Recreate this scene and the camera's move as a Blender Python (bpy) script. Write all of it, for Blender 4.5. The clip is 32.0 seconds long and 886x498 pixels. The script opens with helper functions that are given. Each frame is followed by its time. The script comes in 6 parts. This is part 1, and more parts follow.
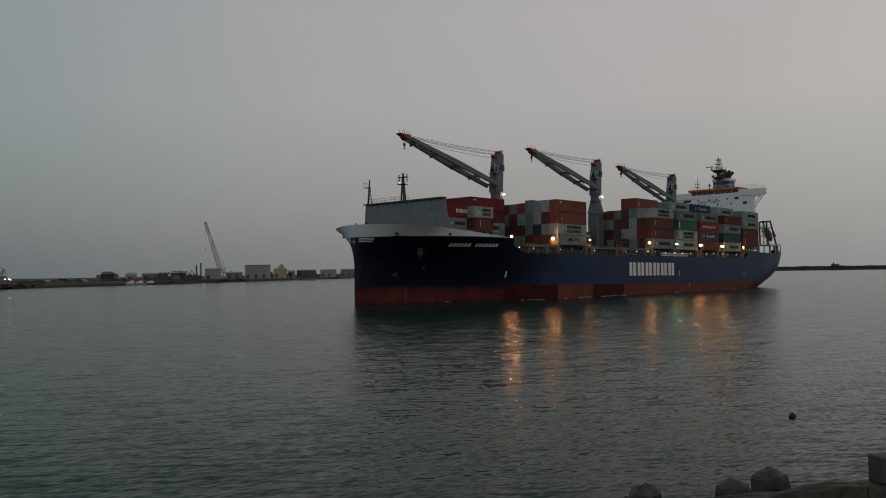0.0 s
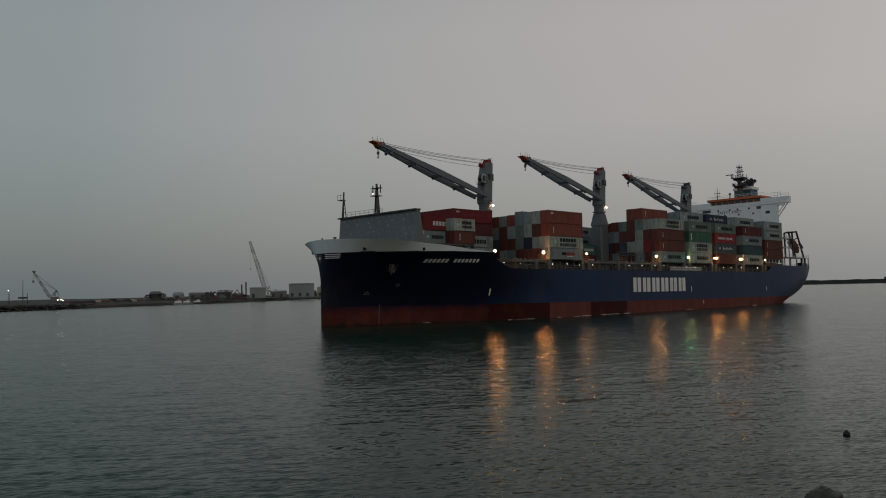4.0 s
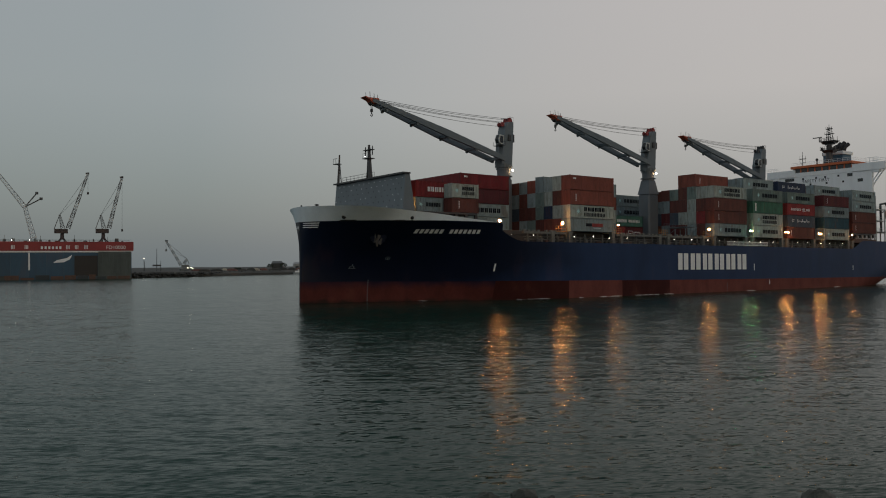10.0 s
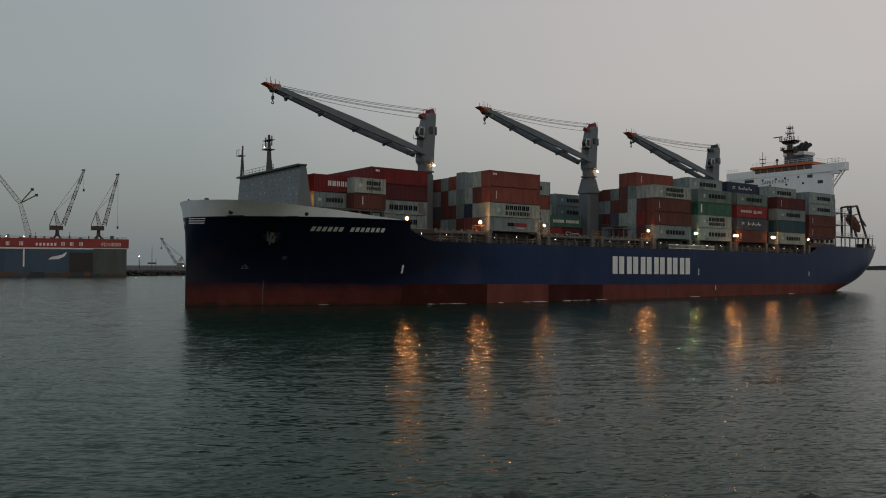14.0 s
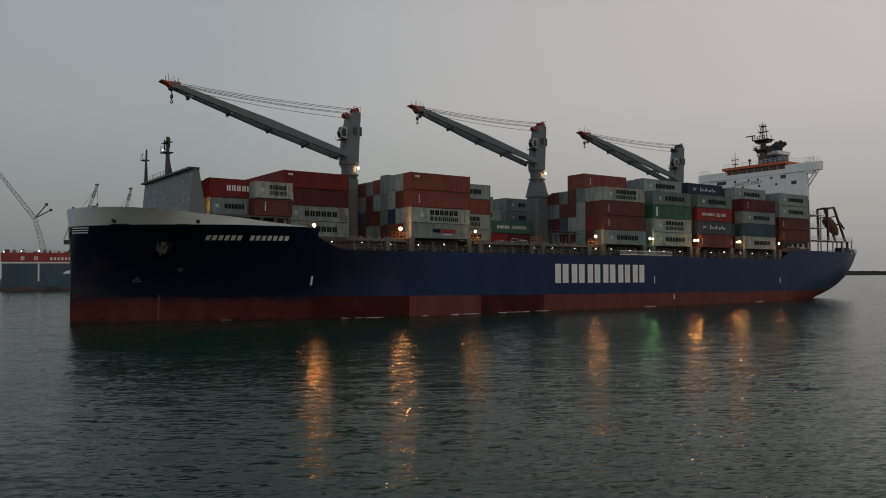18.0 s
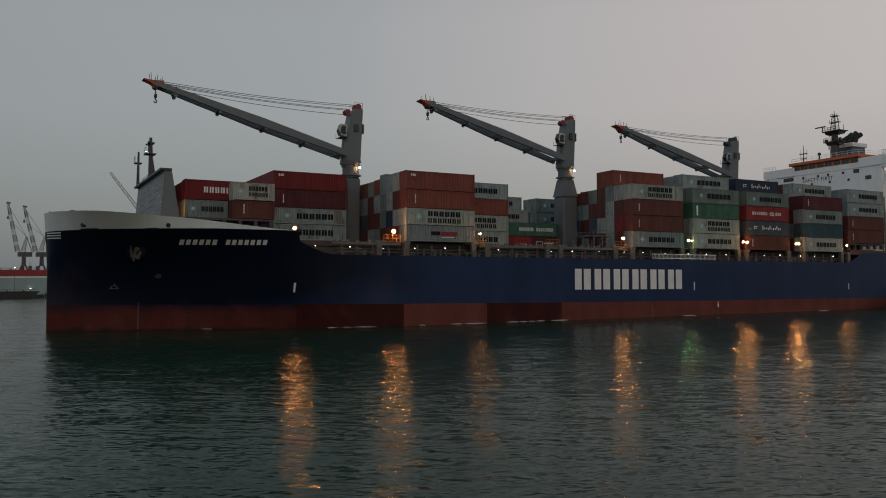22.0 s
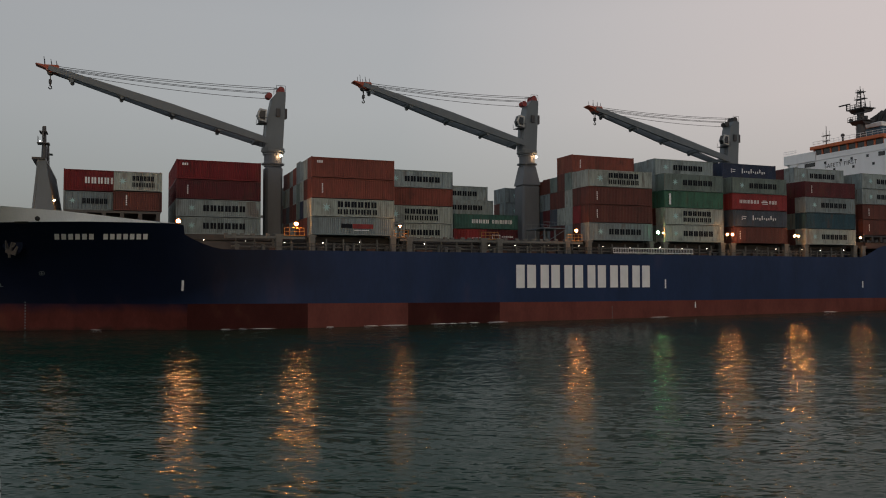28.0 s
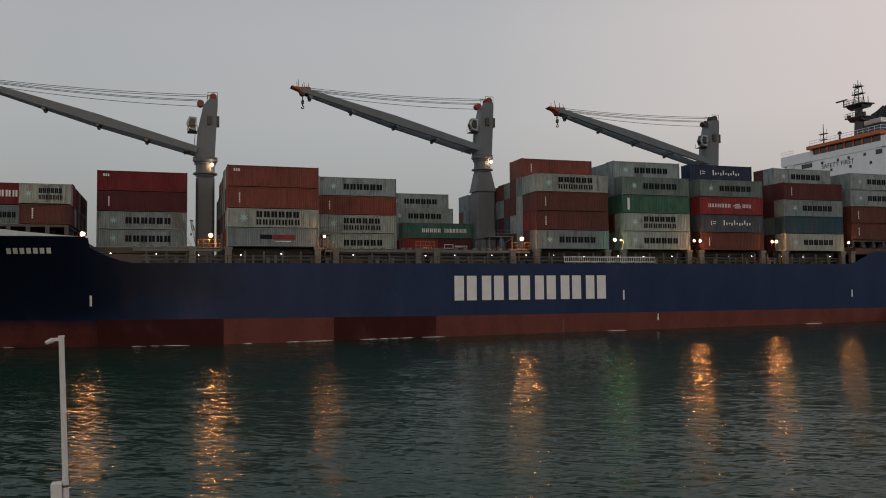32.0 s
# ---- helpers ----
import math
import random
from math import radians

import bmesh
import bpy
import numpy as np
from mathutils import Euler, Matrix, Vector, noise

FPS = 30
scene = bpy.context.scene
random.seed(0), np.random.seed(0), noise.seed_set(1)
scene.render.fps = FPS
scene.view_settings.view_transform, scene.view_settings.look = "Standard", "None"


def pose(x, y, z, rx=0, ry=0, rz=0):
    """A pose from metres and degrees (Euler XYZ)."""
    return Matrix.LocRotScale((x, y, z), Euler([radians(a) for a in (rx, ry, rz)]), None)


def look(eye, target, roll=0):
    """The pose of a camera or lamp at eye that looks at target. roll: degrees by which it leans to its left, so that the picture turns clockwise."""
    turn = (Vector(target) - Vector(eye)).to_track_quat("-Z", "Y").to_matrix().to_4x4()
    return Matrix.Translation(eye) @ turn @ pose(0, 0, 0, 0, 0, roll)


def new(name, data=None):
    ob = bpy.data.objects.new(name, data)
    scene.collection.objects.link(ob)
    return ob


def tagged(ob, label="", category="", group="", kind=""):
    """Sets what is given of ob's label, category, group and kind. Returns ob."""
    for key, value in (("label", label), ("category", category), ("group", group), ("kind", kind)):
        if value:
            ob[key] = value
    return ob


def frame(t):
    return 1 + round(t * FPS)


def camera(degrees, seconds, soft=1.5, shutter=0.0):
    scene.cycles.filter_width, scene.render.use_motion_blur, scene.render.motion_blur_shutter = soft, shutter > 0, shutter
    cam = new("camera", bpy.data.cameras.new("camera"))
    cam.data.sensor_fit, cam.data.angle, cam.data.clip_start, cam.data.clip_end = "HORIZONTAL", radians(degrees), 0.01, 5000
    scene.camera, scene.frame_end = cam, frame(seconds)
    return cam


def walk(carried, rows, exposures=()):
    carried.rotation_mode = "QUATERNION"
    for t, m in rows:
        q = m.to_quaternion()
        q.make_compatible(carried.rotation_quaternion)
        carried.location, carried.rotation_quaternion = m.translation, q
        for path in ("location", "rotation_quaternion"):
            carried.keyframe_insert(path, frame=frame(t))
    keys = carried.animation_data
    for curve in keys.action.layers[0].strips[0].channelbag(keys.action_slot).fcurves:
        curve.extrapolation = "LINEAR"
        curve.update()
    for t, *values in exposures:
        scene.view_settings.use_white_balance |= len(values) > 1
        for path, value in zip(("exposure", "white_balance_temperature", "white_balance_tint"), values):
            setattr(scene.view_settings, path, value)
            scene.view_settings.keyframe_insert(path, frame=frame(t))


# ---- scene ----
cam = camera(56.5, 32.0, soft=1.05)
EYE = (0.0, 0.0, 6.47)
# seconds, yaw (left +), pitch (up +), lean to the right
TURNS = [
    (0.0, -47.68, 1.69, 0.82),
    (0.5, -47.27, 1.82, 0.98),
    (1.0, -46.99, 2.00, 1.09),
    (1.5, -46.71, 2.21, 1.29),
    (2.0, -46.43, 2.44, 1.43),
    (2.5, -46.07, 2.63, 1.53),
    (4.5, -44.23, 2.84, 1.12),
    (5.0, -43.64, 2.55, 0.77),
    (5.5, -43.19, 1.99, 0.33),
    (6.0, -42.69, 1.67, 0.26),
    (6.5, -42.20, 1.55, 0.33),
    (7.0, -41.67, 1.53, 0.40),
    (7.5, -40.34, 1.10, 0.16),
    (8.0, -38.85, 0.77, 0.05),
    (8.5, -38.16, 0.82, 0.17),
    (9.0, -37.66, 0.91, 0.28),
    (9.5, -37.36, 1.10, 0.42),
    (10.0, -36.90, 1.16, 0.53),
    (10.5, -36.63, 1.39, 0.70),
    (11.0, -36.24, 1.45, 0.68),
    (11.5, -35.97, 1.69, 0.80),
    (12.0, -36.19, 1.30, 0.11),
    (12.5, -36.51, 1.13, -0.16),
    (13.0, -37.00, 1.10, -0.24),
    (13.5, -37.15, 1.15, -0.17),
    (14.0, -37.19, 1.24, -0.13),
    (14.5, -37.23, 1.31, -0.02),
    (16.5, -36.93, 1.54, 0.26),
    (17.0, -36.83, 1.57, 0.32),
    (17.5, -36.65, 1.69, 0.42),
    (18.0, -36.37, 1.93, 0.52),
    (18.5, -36.07, 2.19, 0.68),
    (19.0, -35.38, 1.92, 0.55),
    (19.5, -33.65, 1.69, 0.45),
    (20.0, -31.90, 1.80, 0.41),
    (20.5, -31.31, 2.01, 0.50),
    (21.0, -30.73, 2.19, 0.53),
    (21.5, -30.09, 2.31, 0.57),
    (22.0, -29.47, 2.37, 0.57),
    (22.5, -29.02, 2.53, 0.60),
    (23.0, -28.46, 2.58, 0.53),
    (23.5, -27.93, 2.68, 0.53),
    (24.0, -27.15, 2.56, 0.34),
    (24.5, -26.49, 2.44, 0.32),
    (25.0, -25.91, 2.17, 0.32),
    (25.5, -25.41, 1.87, 0.30),
    (27.5, -23.87, 2.19, 0.55),
    (28.0, -23.28, 2.15, 0.53),
    (28.5, -22.74, 2.11, 0.58),
    (29.0, -22.38, 2.22, 0.60),
    (29.5, -21.50, 1.58, 0.54),
    (30.0, -21.01, 1.71, 0.64),
    (30.5, -20.63, 1.91, 0.82),
    (31.0, -20.35, 2.16, 0.96),
    (31.5, -20.05, 2.44, 1.17),
    (32.0, -19.51, 2.95, 1.01),
]
# seconds, stops, kelvin, tint: the picture warms a little towards the end
EXPOSURES = ((0, -0.07, 6700, 10.5), (6, -0.14, 6740, 10.5), (9, -0.18, 6760, 11), (10, 0.15, 6770, 11), (11.5, 0.14, 6770, 11), (13, 0.19, 6790, 11.5), (19, 0.2, 6840, 14),
             (24, 0.12, 6920, 16.5), (26, 0.24, 6985, 17.6), (28, 0.40, 7060, 18.4), (32, 0.53, 7110, 19))
walk(cam, [(t, pose(*EYE, 90 + pitch, 0, yaw) @ pose(0, 0, 0, 0, 0, -lean)) for t, yaw, pitch, lean in TURNS], EXPOSURES)

# ---- the hazy dusk sky and a weak sun behind the haze ----
SUN_AZ, SUN_EL = radians(165), radians(9)
world = bpy.data.worlds.new("dusk")
scene.world = world
world.use_nodes = True


def ramp(node, stops):
    els = node.color_ramp.elements
    els[0].position, els[0].color = stops[0]
    els[1].position, els[1].color = stops[-1]
    for p, c in stops[1:-1]:
        els.new(p).color = c


def sky():
    nt = world.node_tree
    nt.nodes.clear()
    out = nt.nodes.new("ShaderNodeOutputWorld")
    bg = nt.nodes.new("ShaderNodeBackground")
    geo = nt.nodes.new("ShaderNodeTexCoord")
    nish = nt.nodes.new("ShaderNodeTexSky")
    nish.sky_type, nish.sun_disc = "NISHITA", False
    nish.sun_elevation, nish.sun_rotation = SUN_EL, -SUN_AZ
    nish.air_density, nish.dust_density = 1.0, 4.0
    # brightness grows towards the set sun's side, and up from a murky horizon
    dot = nt.nodes.new("ShaderNodeVectorMath")
    dot.operation = "DOT_PRODUCT"
    dot.inputs[1].default_value = (1.0, 0.0, 0.0)
    nt.links.new(geo.outputs["Generated"], dot.inputs[0])
    side = nt.nodes.new("ShaderNodeValToRGB")
    ramp(side, SKY_ROUND)
    half = nt.nodes.new("ShaderNodeMath")
    half.operation = "MULTIPLY_ADD"
    half.inputs[1].default_value, half.inputs[2].default_value = 0.5, 0.5
    nt.links.new(dot.outputs["Value"], half.inputs[0])
    nt.links.new(half.outputs[0], side.inputs[0])
    sep = nt.nodes.new("ShaderNodeSeparateXYZ")
    nt.links.new(geo.outputs["Generated"], sep.inputs[0])
    rise = nt.nodes.new("ShaderNodeValToRGB")
    ramp(rise, SKY_RISE)
    nt.links.new(sep.outputs["Z"], rise.inputs[0])
    mul = nt.nodes.new("ShaderNodeMix")
    mul.data_type, mul.blend_type = "RGBA", "MULTIPLY"
    mul.inputs[0].default_value = 1.0
    nt.links.new(side.outputs[0], mul.inputs[6])
    nt.links.new(rise.outputs[0], mul.inputs[7])
    # the brighter evening sky on the other side, over the land
    dot2 = nt.nodes.new("ShaderNodeVectorMath")
    dot2.operation = "DOT_PRODUCT"
    dot2.inputs[1].default_value = (-0.38, -0.92, 0.1)
    nt.links.new(geo.outputs["Generated"], dot2.inputs[0])
    back = nt.nodes.new("ShaderNodeValToRGB")
    ramp(back, SKY_BACK)
    nt.links.new(dot2.outputs["Value"], back.inputs[0])
    mul2 = nt.nodes.new("ShaderNodeMix")
    mul2.data_type, mul2.blend_type = "RGBA", "MULTIPLY"
    mul2.inputs[0].default_value = 1.0
    nt.links.new(mul.outputs[2], mul2.inputs[6])
    nt.links.new(back.outputs[0], mul2.inputs[7])
    mul = mul2
    mix = nt.nodes.new("ShaderNodeMix")
    mix.data_type, mix.blend_type = "RGBA", "MIX"
    mix.inputs[0].default_value = 0.02
    nt.links.new(mul.outputs[2], mix.inputs[6])
    nt.links.new(nish.outputs[0], mix.inputs[7])
    nt.links.new(mix.outputs[2], bg.inputs[0])
    bg.inputs[1].default_value = 1.0
    nt.links.new(bg.outputs[0], out.inputs[0])


SKY_ROUND = ((0, (0.400, 0.440, 0.452, 1)), (0.3, (0.236, 0.258, 0.266, 1)), (0.456, (0.211, 0.236, 0.247, 1)), (0.67, (0.237, 0.262, 0.273, 1)), (0.787, (0.320, 0.323, 0.325, 1)), (0.853, (0.363, 0.352, 0.350, 1)), (0.949, (0.417, 0.399, 0.394, 1)), (1, (0.505, 0.488, 0.472, 1)))
SKY_RISE = ((0.0, (0.585, 0.63, 0.655, 1)), (0.1, (0.765, 0.795, 0.81, 1)), (0.2, (1.0, 0.995, 0.99, 1)), (0.3, (1.06, 1.05, 1.045, 1)), (0.5, (0.92, 0.92, 0.925, 1)), (1.0, (0.74, 0.74, 0.74, 1)))
SKY_BACK = ((0.0, (1, 1, 1, 1)), (0.45, (0.66, 0.755, 0.87, 1)), (1.0, (0.59, 0.72, 0.88, 1)))
sky()
sun = new("sun", bpy.data.lights.new("sun", "SUN"))
sun.data.energy, sun.data.angle, sun.data.color = 0.06, radians(25), (1.0, 0.86, 0.74)
sun.matrix_world = look((0, 0, 200), Vector((0, 0, 200)) - Vector((-math.sin(SUN_AZ) * math.cos(SUN_EL), math.cos(SUN_AZ) * math.cos(SUN_EL), math.sin(SUN_EL))))


# ---- materials ----
def material(name, colour, rough=0.6, metal=0.0, vary=0.12, scale=0.6, grain=8.0, bump=0.0, spec=0.5, rust=0.0, streak=1.0):
    """Painted or bare surface: large stains, fine grain, streaks of rust, a little relief."""
    m = bpy.data.materials.new(name)
    m.use_nodes = True
    nt = m.node_tree
    b = nt.nodes["Principled BSDF"]
    tc = nt.nodes.new("ShaderNodeTexCoord")
    info = nt.nodes.new("ShaderNodeObjectInfo")
    add = nt.nodes.new("ShaderNodeVectorMath")
    add.operation = "MULTIPLY_ADD"
    add.inputs[1].default_value = (1, 1, streak)
    nt.links.new(tc.outputs["Object"], add.inputs[0])
    off = nt.nodes.new("ShaderNodeMath")
    off.operation = "MULTIPLY"
    off.inputs[1].default_value = 57.0
    nt.links.new(info.outputs["Random"], off.inputs[0])
    nt.links.new(off.outputs[0], add.inputs[2])
    big = nt.nodes.new("ShaderNodeTexNoise")
    big.inputs["Scale"].default_value, big.inputs["Detail"].default_value = scale, 5.0
    nt.links.new(add.outputs[0], big.inputs["Vector"])
    fine = nt.nodes.new("ShaderNodeTexNoise")
    fine.inputs["Scale"].default_value, fine.inputs["Detail"].default_value = grain, 4.0
    nt.links.new(add.outputs[0], fine.inputs["Vector"])
    hsv = nt.nodes.new("ShaderNodeHueSaturation")
    hsv.inputs["Color"].default_value = (*colour, 1)
    val = nt.nodes.new("ShaderNodeMapRange")
    val.inputs["From Min"].default_value, val.inputs["From Max"].default_value = 0.3, 0.7
    val.inputs["To Min"].default_value, val.inputs["To Max"].default_value = 1 - vary, 1 + vary
    mixf = nt.nodes.new("ShaderNodeMath")
    mixf.operation = "MULTIPLY_ADD"
    mixf.inputs[1].default_value = 0.3
    nt.links.new(fine.outputs[0], mixf.inputs[0])
    low = nt.nodes.new("ShaderNodeMath")
    low.operation = "MULTIPLY"
    low.inputs[1].default_value = 0.7
    nt.links.new(big.outputs[0], low.inputs[0])
    nt.links.new(low.outputs[0], mixf.inputs[2])
    nt.links.new(mixf.outputs[0], val.inputs["Value"])
    nt.links.new(val.outputs[0], hsv.inputs["Value"])
    last = hsv.outputs[0]
    if rust:
        rm = nt.nodes.new("ShaderNodeMapRange")
        rm.inputs["From Min"].default_value, rm.inputs["From Max"].default_value = 0.60, 0.72
        rm.inputs["To Max"].default_value = rust
        nt.links.new(big.outputs[0], rm.inputs["Value"])
        mx = nt.nodes.new("ShaderNodeMix")
        mx.data_type = "RGBA"
        mx.inputs[7].default_value = (0.10, 0.045, 0.025, 1)
        nt.links.new(rm.outputs[0], mx.inputs[0])
        nt.links.new(last, mx.inputs[6])
        last = mx.outputs[2]
    nt.links.new(last, b.inputs["Base Color"])
    ro = nt.nodes.new("ShaderNodeMapRange")
    ro.inputs["To Min"].default_value, ro.inputs["To Max"].default_value = max(0.05, rough - 0.12), min(1, rough + 0.12)
    nt.links.new(fine.outputs[0], ro.inputs["Value"])
    nt.links.new(ro.outputs[0], b.inputs["Roughness"])
    b.inputs["Metallic"].default_value = metal
    b.inputs["Specular IOR Level"].default_value = spec
    if bump:
        bp = nt.nodes.new("ShaderNodeBump")
        bp.inputs["Strength"].default_value, bp.inputs["Distance"].default_value = bump, 0.05
        nt.links.new(fine.outputs[0], bp.inputs["Height"])
        nt.links.new(bp.outputs[0], b.inputs["Normal"])
    return m


def glow(name, colour, strength):
    m = bpy.data.materials.new(name)
    m.use_nodes = True
    b = m.node_tree.nodes["Principled BSDF"]
    b.inputs["Base Color"].default_value = (*colour, 1)
    b.inputs["Emission Color"].default_value = (*colour, 1)
    b.inputs["Emission Strength"].default_value = strength
    m.cycles.emission_sampling = "FRONT" if strength > 20 else "NONE"
    return m


# noise scale, crest length and width, slope
WAVES = ((0.13, (1.3, 0.7, 1), 0.07), (0.5, (2.0, 0.65, 1), 0.12), (1.8, (3.8, 0.7, 1), 0.32), (5.0, (2.2, 0.7, 1), 0.50))


def water_material():
    m = bpy.data.materials.new("sea_water")
    m.use_nodes = True
    nt = m.node_tree
    b = nt.nodes["Principled BSDF"]
    b.inputs["Base Color"].default_value = (0.0016, 0.034, 0.0228, 1)
    b.inputs["Roughness"].default_value = 0.12
    b.inputs["IOR"].default_value = 1.30
    b.inputs["Specular IOR Level"].default_value = 0.143
    b.inputs["Specular Tint"].default_value = (0.66, 1.0, 0.85, 1)
    tc = nt.nodes.new("ShaderNodeTexCoord")
    # wave slopes at four sizes, summed into one normal
    prev = None
    for sc, stretch, amp in WAVES:
        mp = nt.nodes.new("ShaderNodeMapping")
        mp.inputs["Scale"].default_value = stretch
        mp.vector_type = "TEXTURE"
        mp.inputs["Rotation"].default_value = (0, 0, radians(-33 + 13 * math.sin(sc * 3)))
        nt.links.new(tc.outputs["Object"], mp.inputs["Vector"])
        n = nt.nodes.new("ShaderNodeTexNoise")
        n.inputs["Scale"].default_value, n.inputs["Detail"].default_value = sc, 2.0
        nt.links.new(mp.outputs[0], n.inputs["Vector"])
        add = nt.nodes.new("ShaderNodeVectorMath")
        add.operation = "MULTIPLY_ADD"
        add.inputs[1].default_value = (amp, amp, 0)
        # the long ripples lean towards the shore
        lean = (-0.02, -0.03, 1.0) if prev is None else (0, 0, 0)
        add.inputs[2].default_value = (lean[0] - amp / 2, lean[1] - amp / 2, lean[2])
        nt.links.new(n.outputs["Color"], add.inputs[0])
        if prev:
            both = nt.nodes.new("ShaderNodeVectorMath")
            both.operation = "ADD"
            nt.links.new(prev, both.inputs[0])
            nt.links.new(add.outputs[0], both.inputs[1])
            prev = both.outputs[0]
        else:
            prev = add.outputs[0]
    unit = nt.nodes.new("ShaderNodeVectorMath")
    unit.operation = "NORMALIZE"
    nt.links.new(prev, unit.inputs[0])
    nt.links.new(unit.outputs[0], b.inputs["Normal"])
    return m


M = {
    "water": water_material(),
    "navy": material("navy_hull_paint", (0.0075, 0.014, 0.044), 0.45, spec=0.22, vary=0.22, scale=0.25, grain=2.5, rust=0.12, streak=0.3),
    "red": material("red_boot_topping", (0.048, 0.0125, 0.0112), 0.7, spec=0.1, vary=0.3, scale=0.4, grain=3, rust=0.3, streak=0.5),
    "red_mid": material("worn_red_boot_topping", (0.094, 0.0255, 0.0215), 0.7, spec=0.1, vary=0.3, scale=0.4, grain=3, rust=0.3, streak=0.5),
    "red_old": material("faded_boot_topping", (0.150, 0.049, 0.041), 0.7, spec=0.1, vary=0.25, scale=0.4, grain=3, rust=0.25, streak=0.5),
    "white": material("white_ship_paint", (0.84, 0.87, 0.88), 0.5, vary=0.08, rust=0.06, streak=0.3),
    "bulwark": material("dirty_white_bulwark_paint", (0.62, 0.69, 0.72), 0.55, vary=0.15, scale=0.3, rust=0.05, streak=0.3),
    "pale_rail": material("pale_grey_deck_steelwork", (0.42, 0.44, 0.43), 0.55, vary=0.15, rust=0.25),
    "cream": material("cream_deck_fittings", (0.128, 0.134, 0.124), 0.55, vary=0.25, rust=0.4),
    # orange lamplight on the access platforms, given as paint
    "lamplit_rail": material("lamplit_orange_rail", (0.36, 0.17, 0.045), 0.6, vary=0.2, rust=0.4),
    "deck": material("red_oxide_deck", (0.11, 0.045, 0.035), 0.8, vary=0.25, rust=0.4),
    "grey": material("grey_crane_paint", (0.125, 0.156, 0.174), 0.5, vary=0.12, rust=0.05, streak=0.3),
    "pedestal": material("dark_grey_pedestal_paint", (0.105, 0.124, 0.142), 0.55, vary=0.15, rust=0.2, streak=0.3),
    "hatch": material("grimy_hatch_steel", (0.045, 0.044, 0.042), 0.7, vary=0.3, rust=0.4),
    "steel": material("dark_steel", (0.06, 0.062, 0.065), 0.5, metal=0.4, vary=0.2, rust=0.4),
    "wire": material("steel_wire", (0.05, 0.05, 0.05), 0.6, metal=0.5),
    "awning": material("bright_orange_roof_edge", (0.55, 0.13, 0.04), 0.5, vary=0.1),
    "head_red": material("orange_red_jib_paint", (0.42, 0.085, 0.042), 0.55, vary=0.25, scale=1.2, rust=0.3),
    "sheave_red": material("rust_red_paint", (0.26, 0.036, 0.034), 0.5, vary=0.2),
    "glass": material("dark_window_glass", (0.015, 0.018, 0.02), 0.08, vary=0.05),
    "black": material("sooty_black_paint", (0.015, 0.015, 0.016), 0.6),
    "fblue": material("blue_funnel_paint", (0.045, 0.11, 0.17), 0.5),
    "letter": material("white_lettering", (0.76, 0.79, 0.80), 0.5, vary=0.08),
    "ink": material("dark_blue_lettering", (0.013, 0.016, 0.022), 0.7, spec=0.08),
    "star": material("pale_blue_emblem", (0.36, 0.60, 0.62), 0.5),
    "brown": material("rusty_brown_gear", (0.10, 0.055, 0.04), 0.7, vary=0.3, rust=0.5),
    # near-black orange tint so that the lit dish reads as a halo
    "dish": material("spill_shield_black", (0.0048, 0.0026, 0.0009), 1.0, spec=0.0, vary=0.05),
    "anchor_grey": material("dull_anchor_paint", (0.055, 0.052, 0.048), 0.7, vary=0.3, scale=1.5, rust=0.25),
    "boat_orange": material("faded_orange_boat_shell", (0.15, 0.062, 0.04), 0.6, vary=0.3, scale=1.0, rust=0.3),
    "foam": material("sea_foam", (0.86, 0.88, 0.87), 0.8, vary=0.3, scale=2.0),
    "sodium": glow("sodium_lamp", (1.0, 0.41, 0.125), 270.0),
    "amber": glow("amber_lamp", (1.0, 0.40, 0.10), 130.0),
    "warm": glow("warm_white_lamp", (1.0, 0.60, 0.30), 60.0),
    "green_lamp": glow("green_lamp", (0.20, 1.0, 0.42), 52.0),
    "small_lamp": glow("deck_lamp", (1.0, 0.93, 0.82), 7.0),
    "far_lamp": glow("harbour_lamp", (1.0, 0.93, 0.8), 7.0),
}


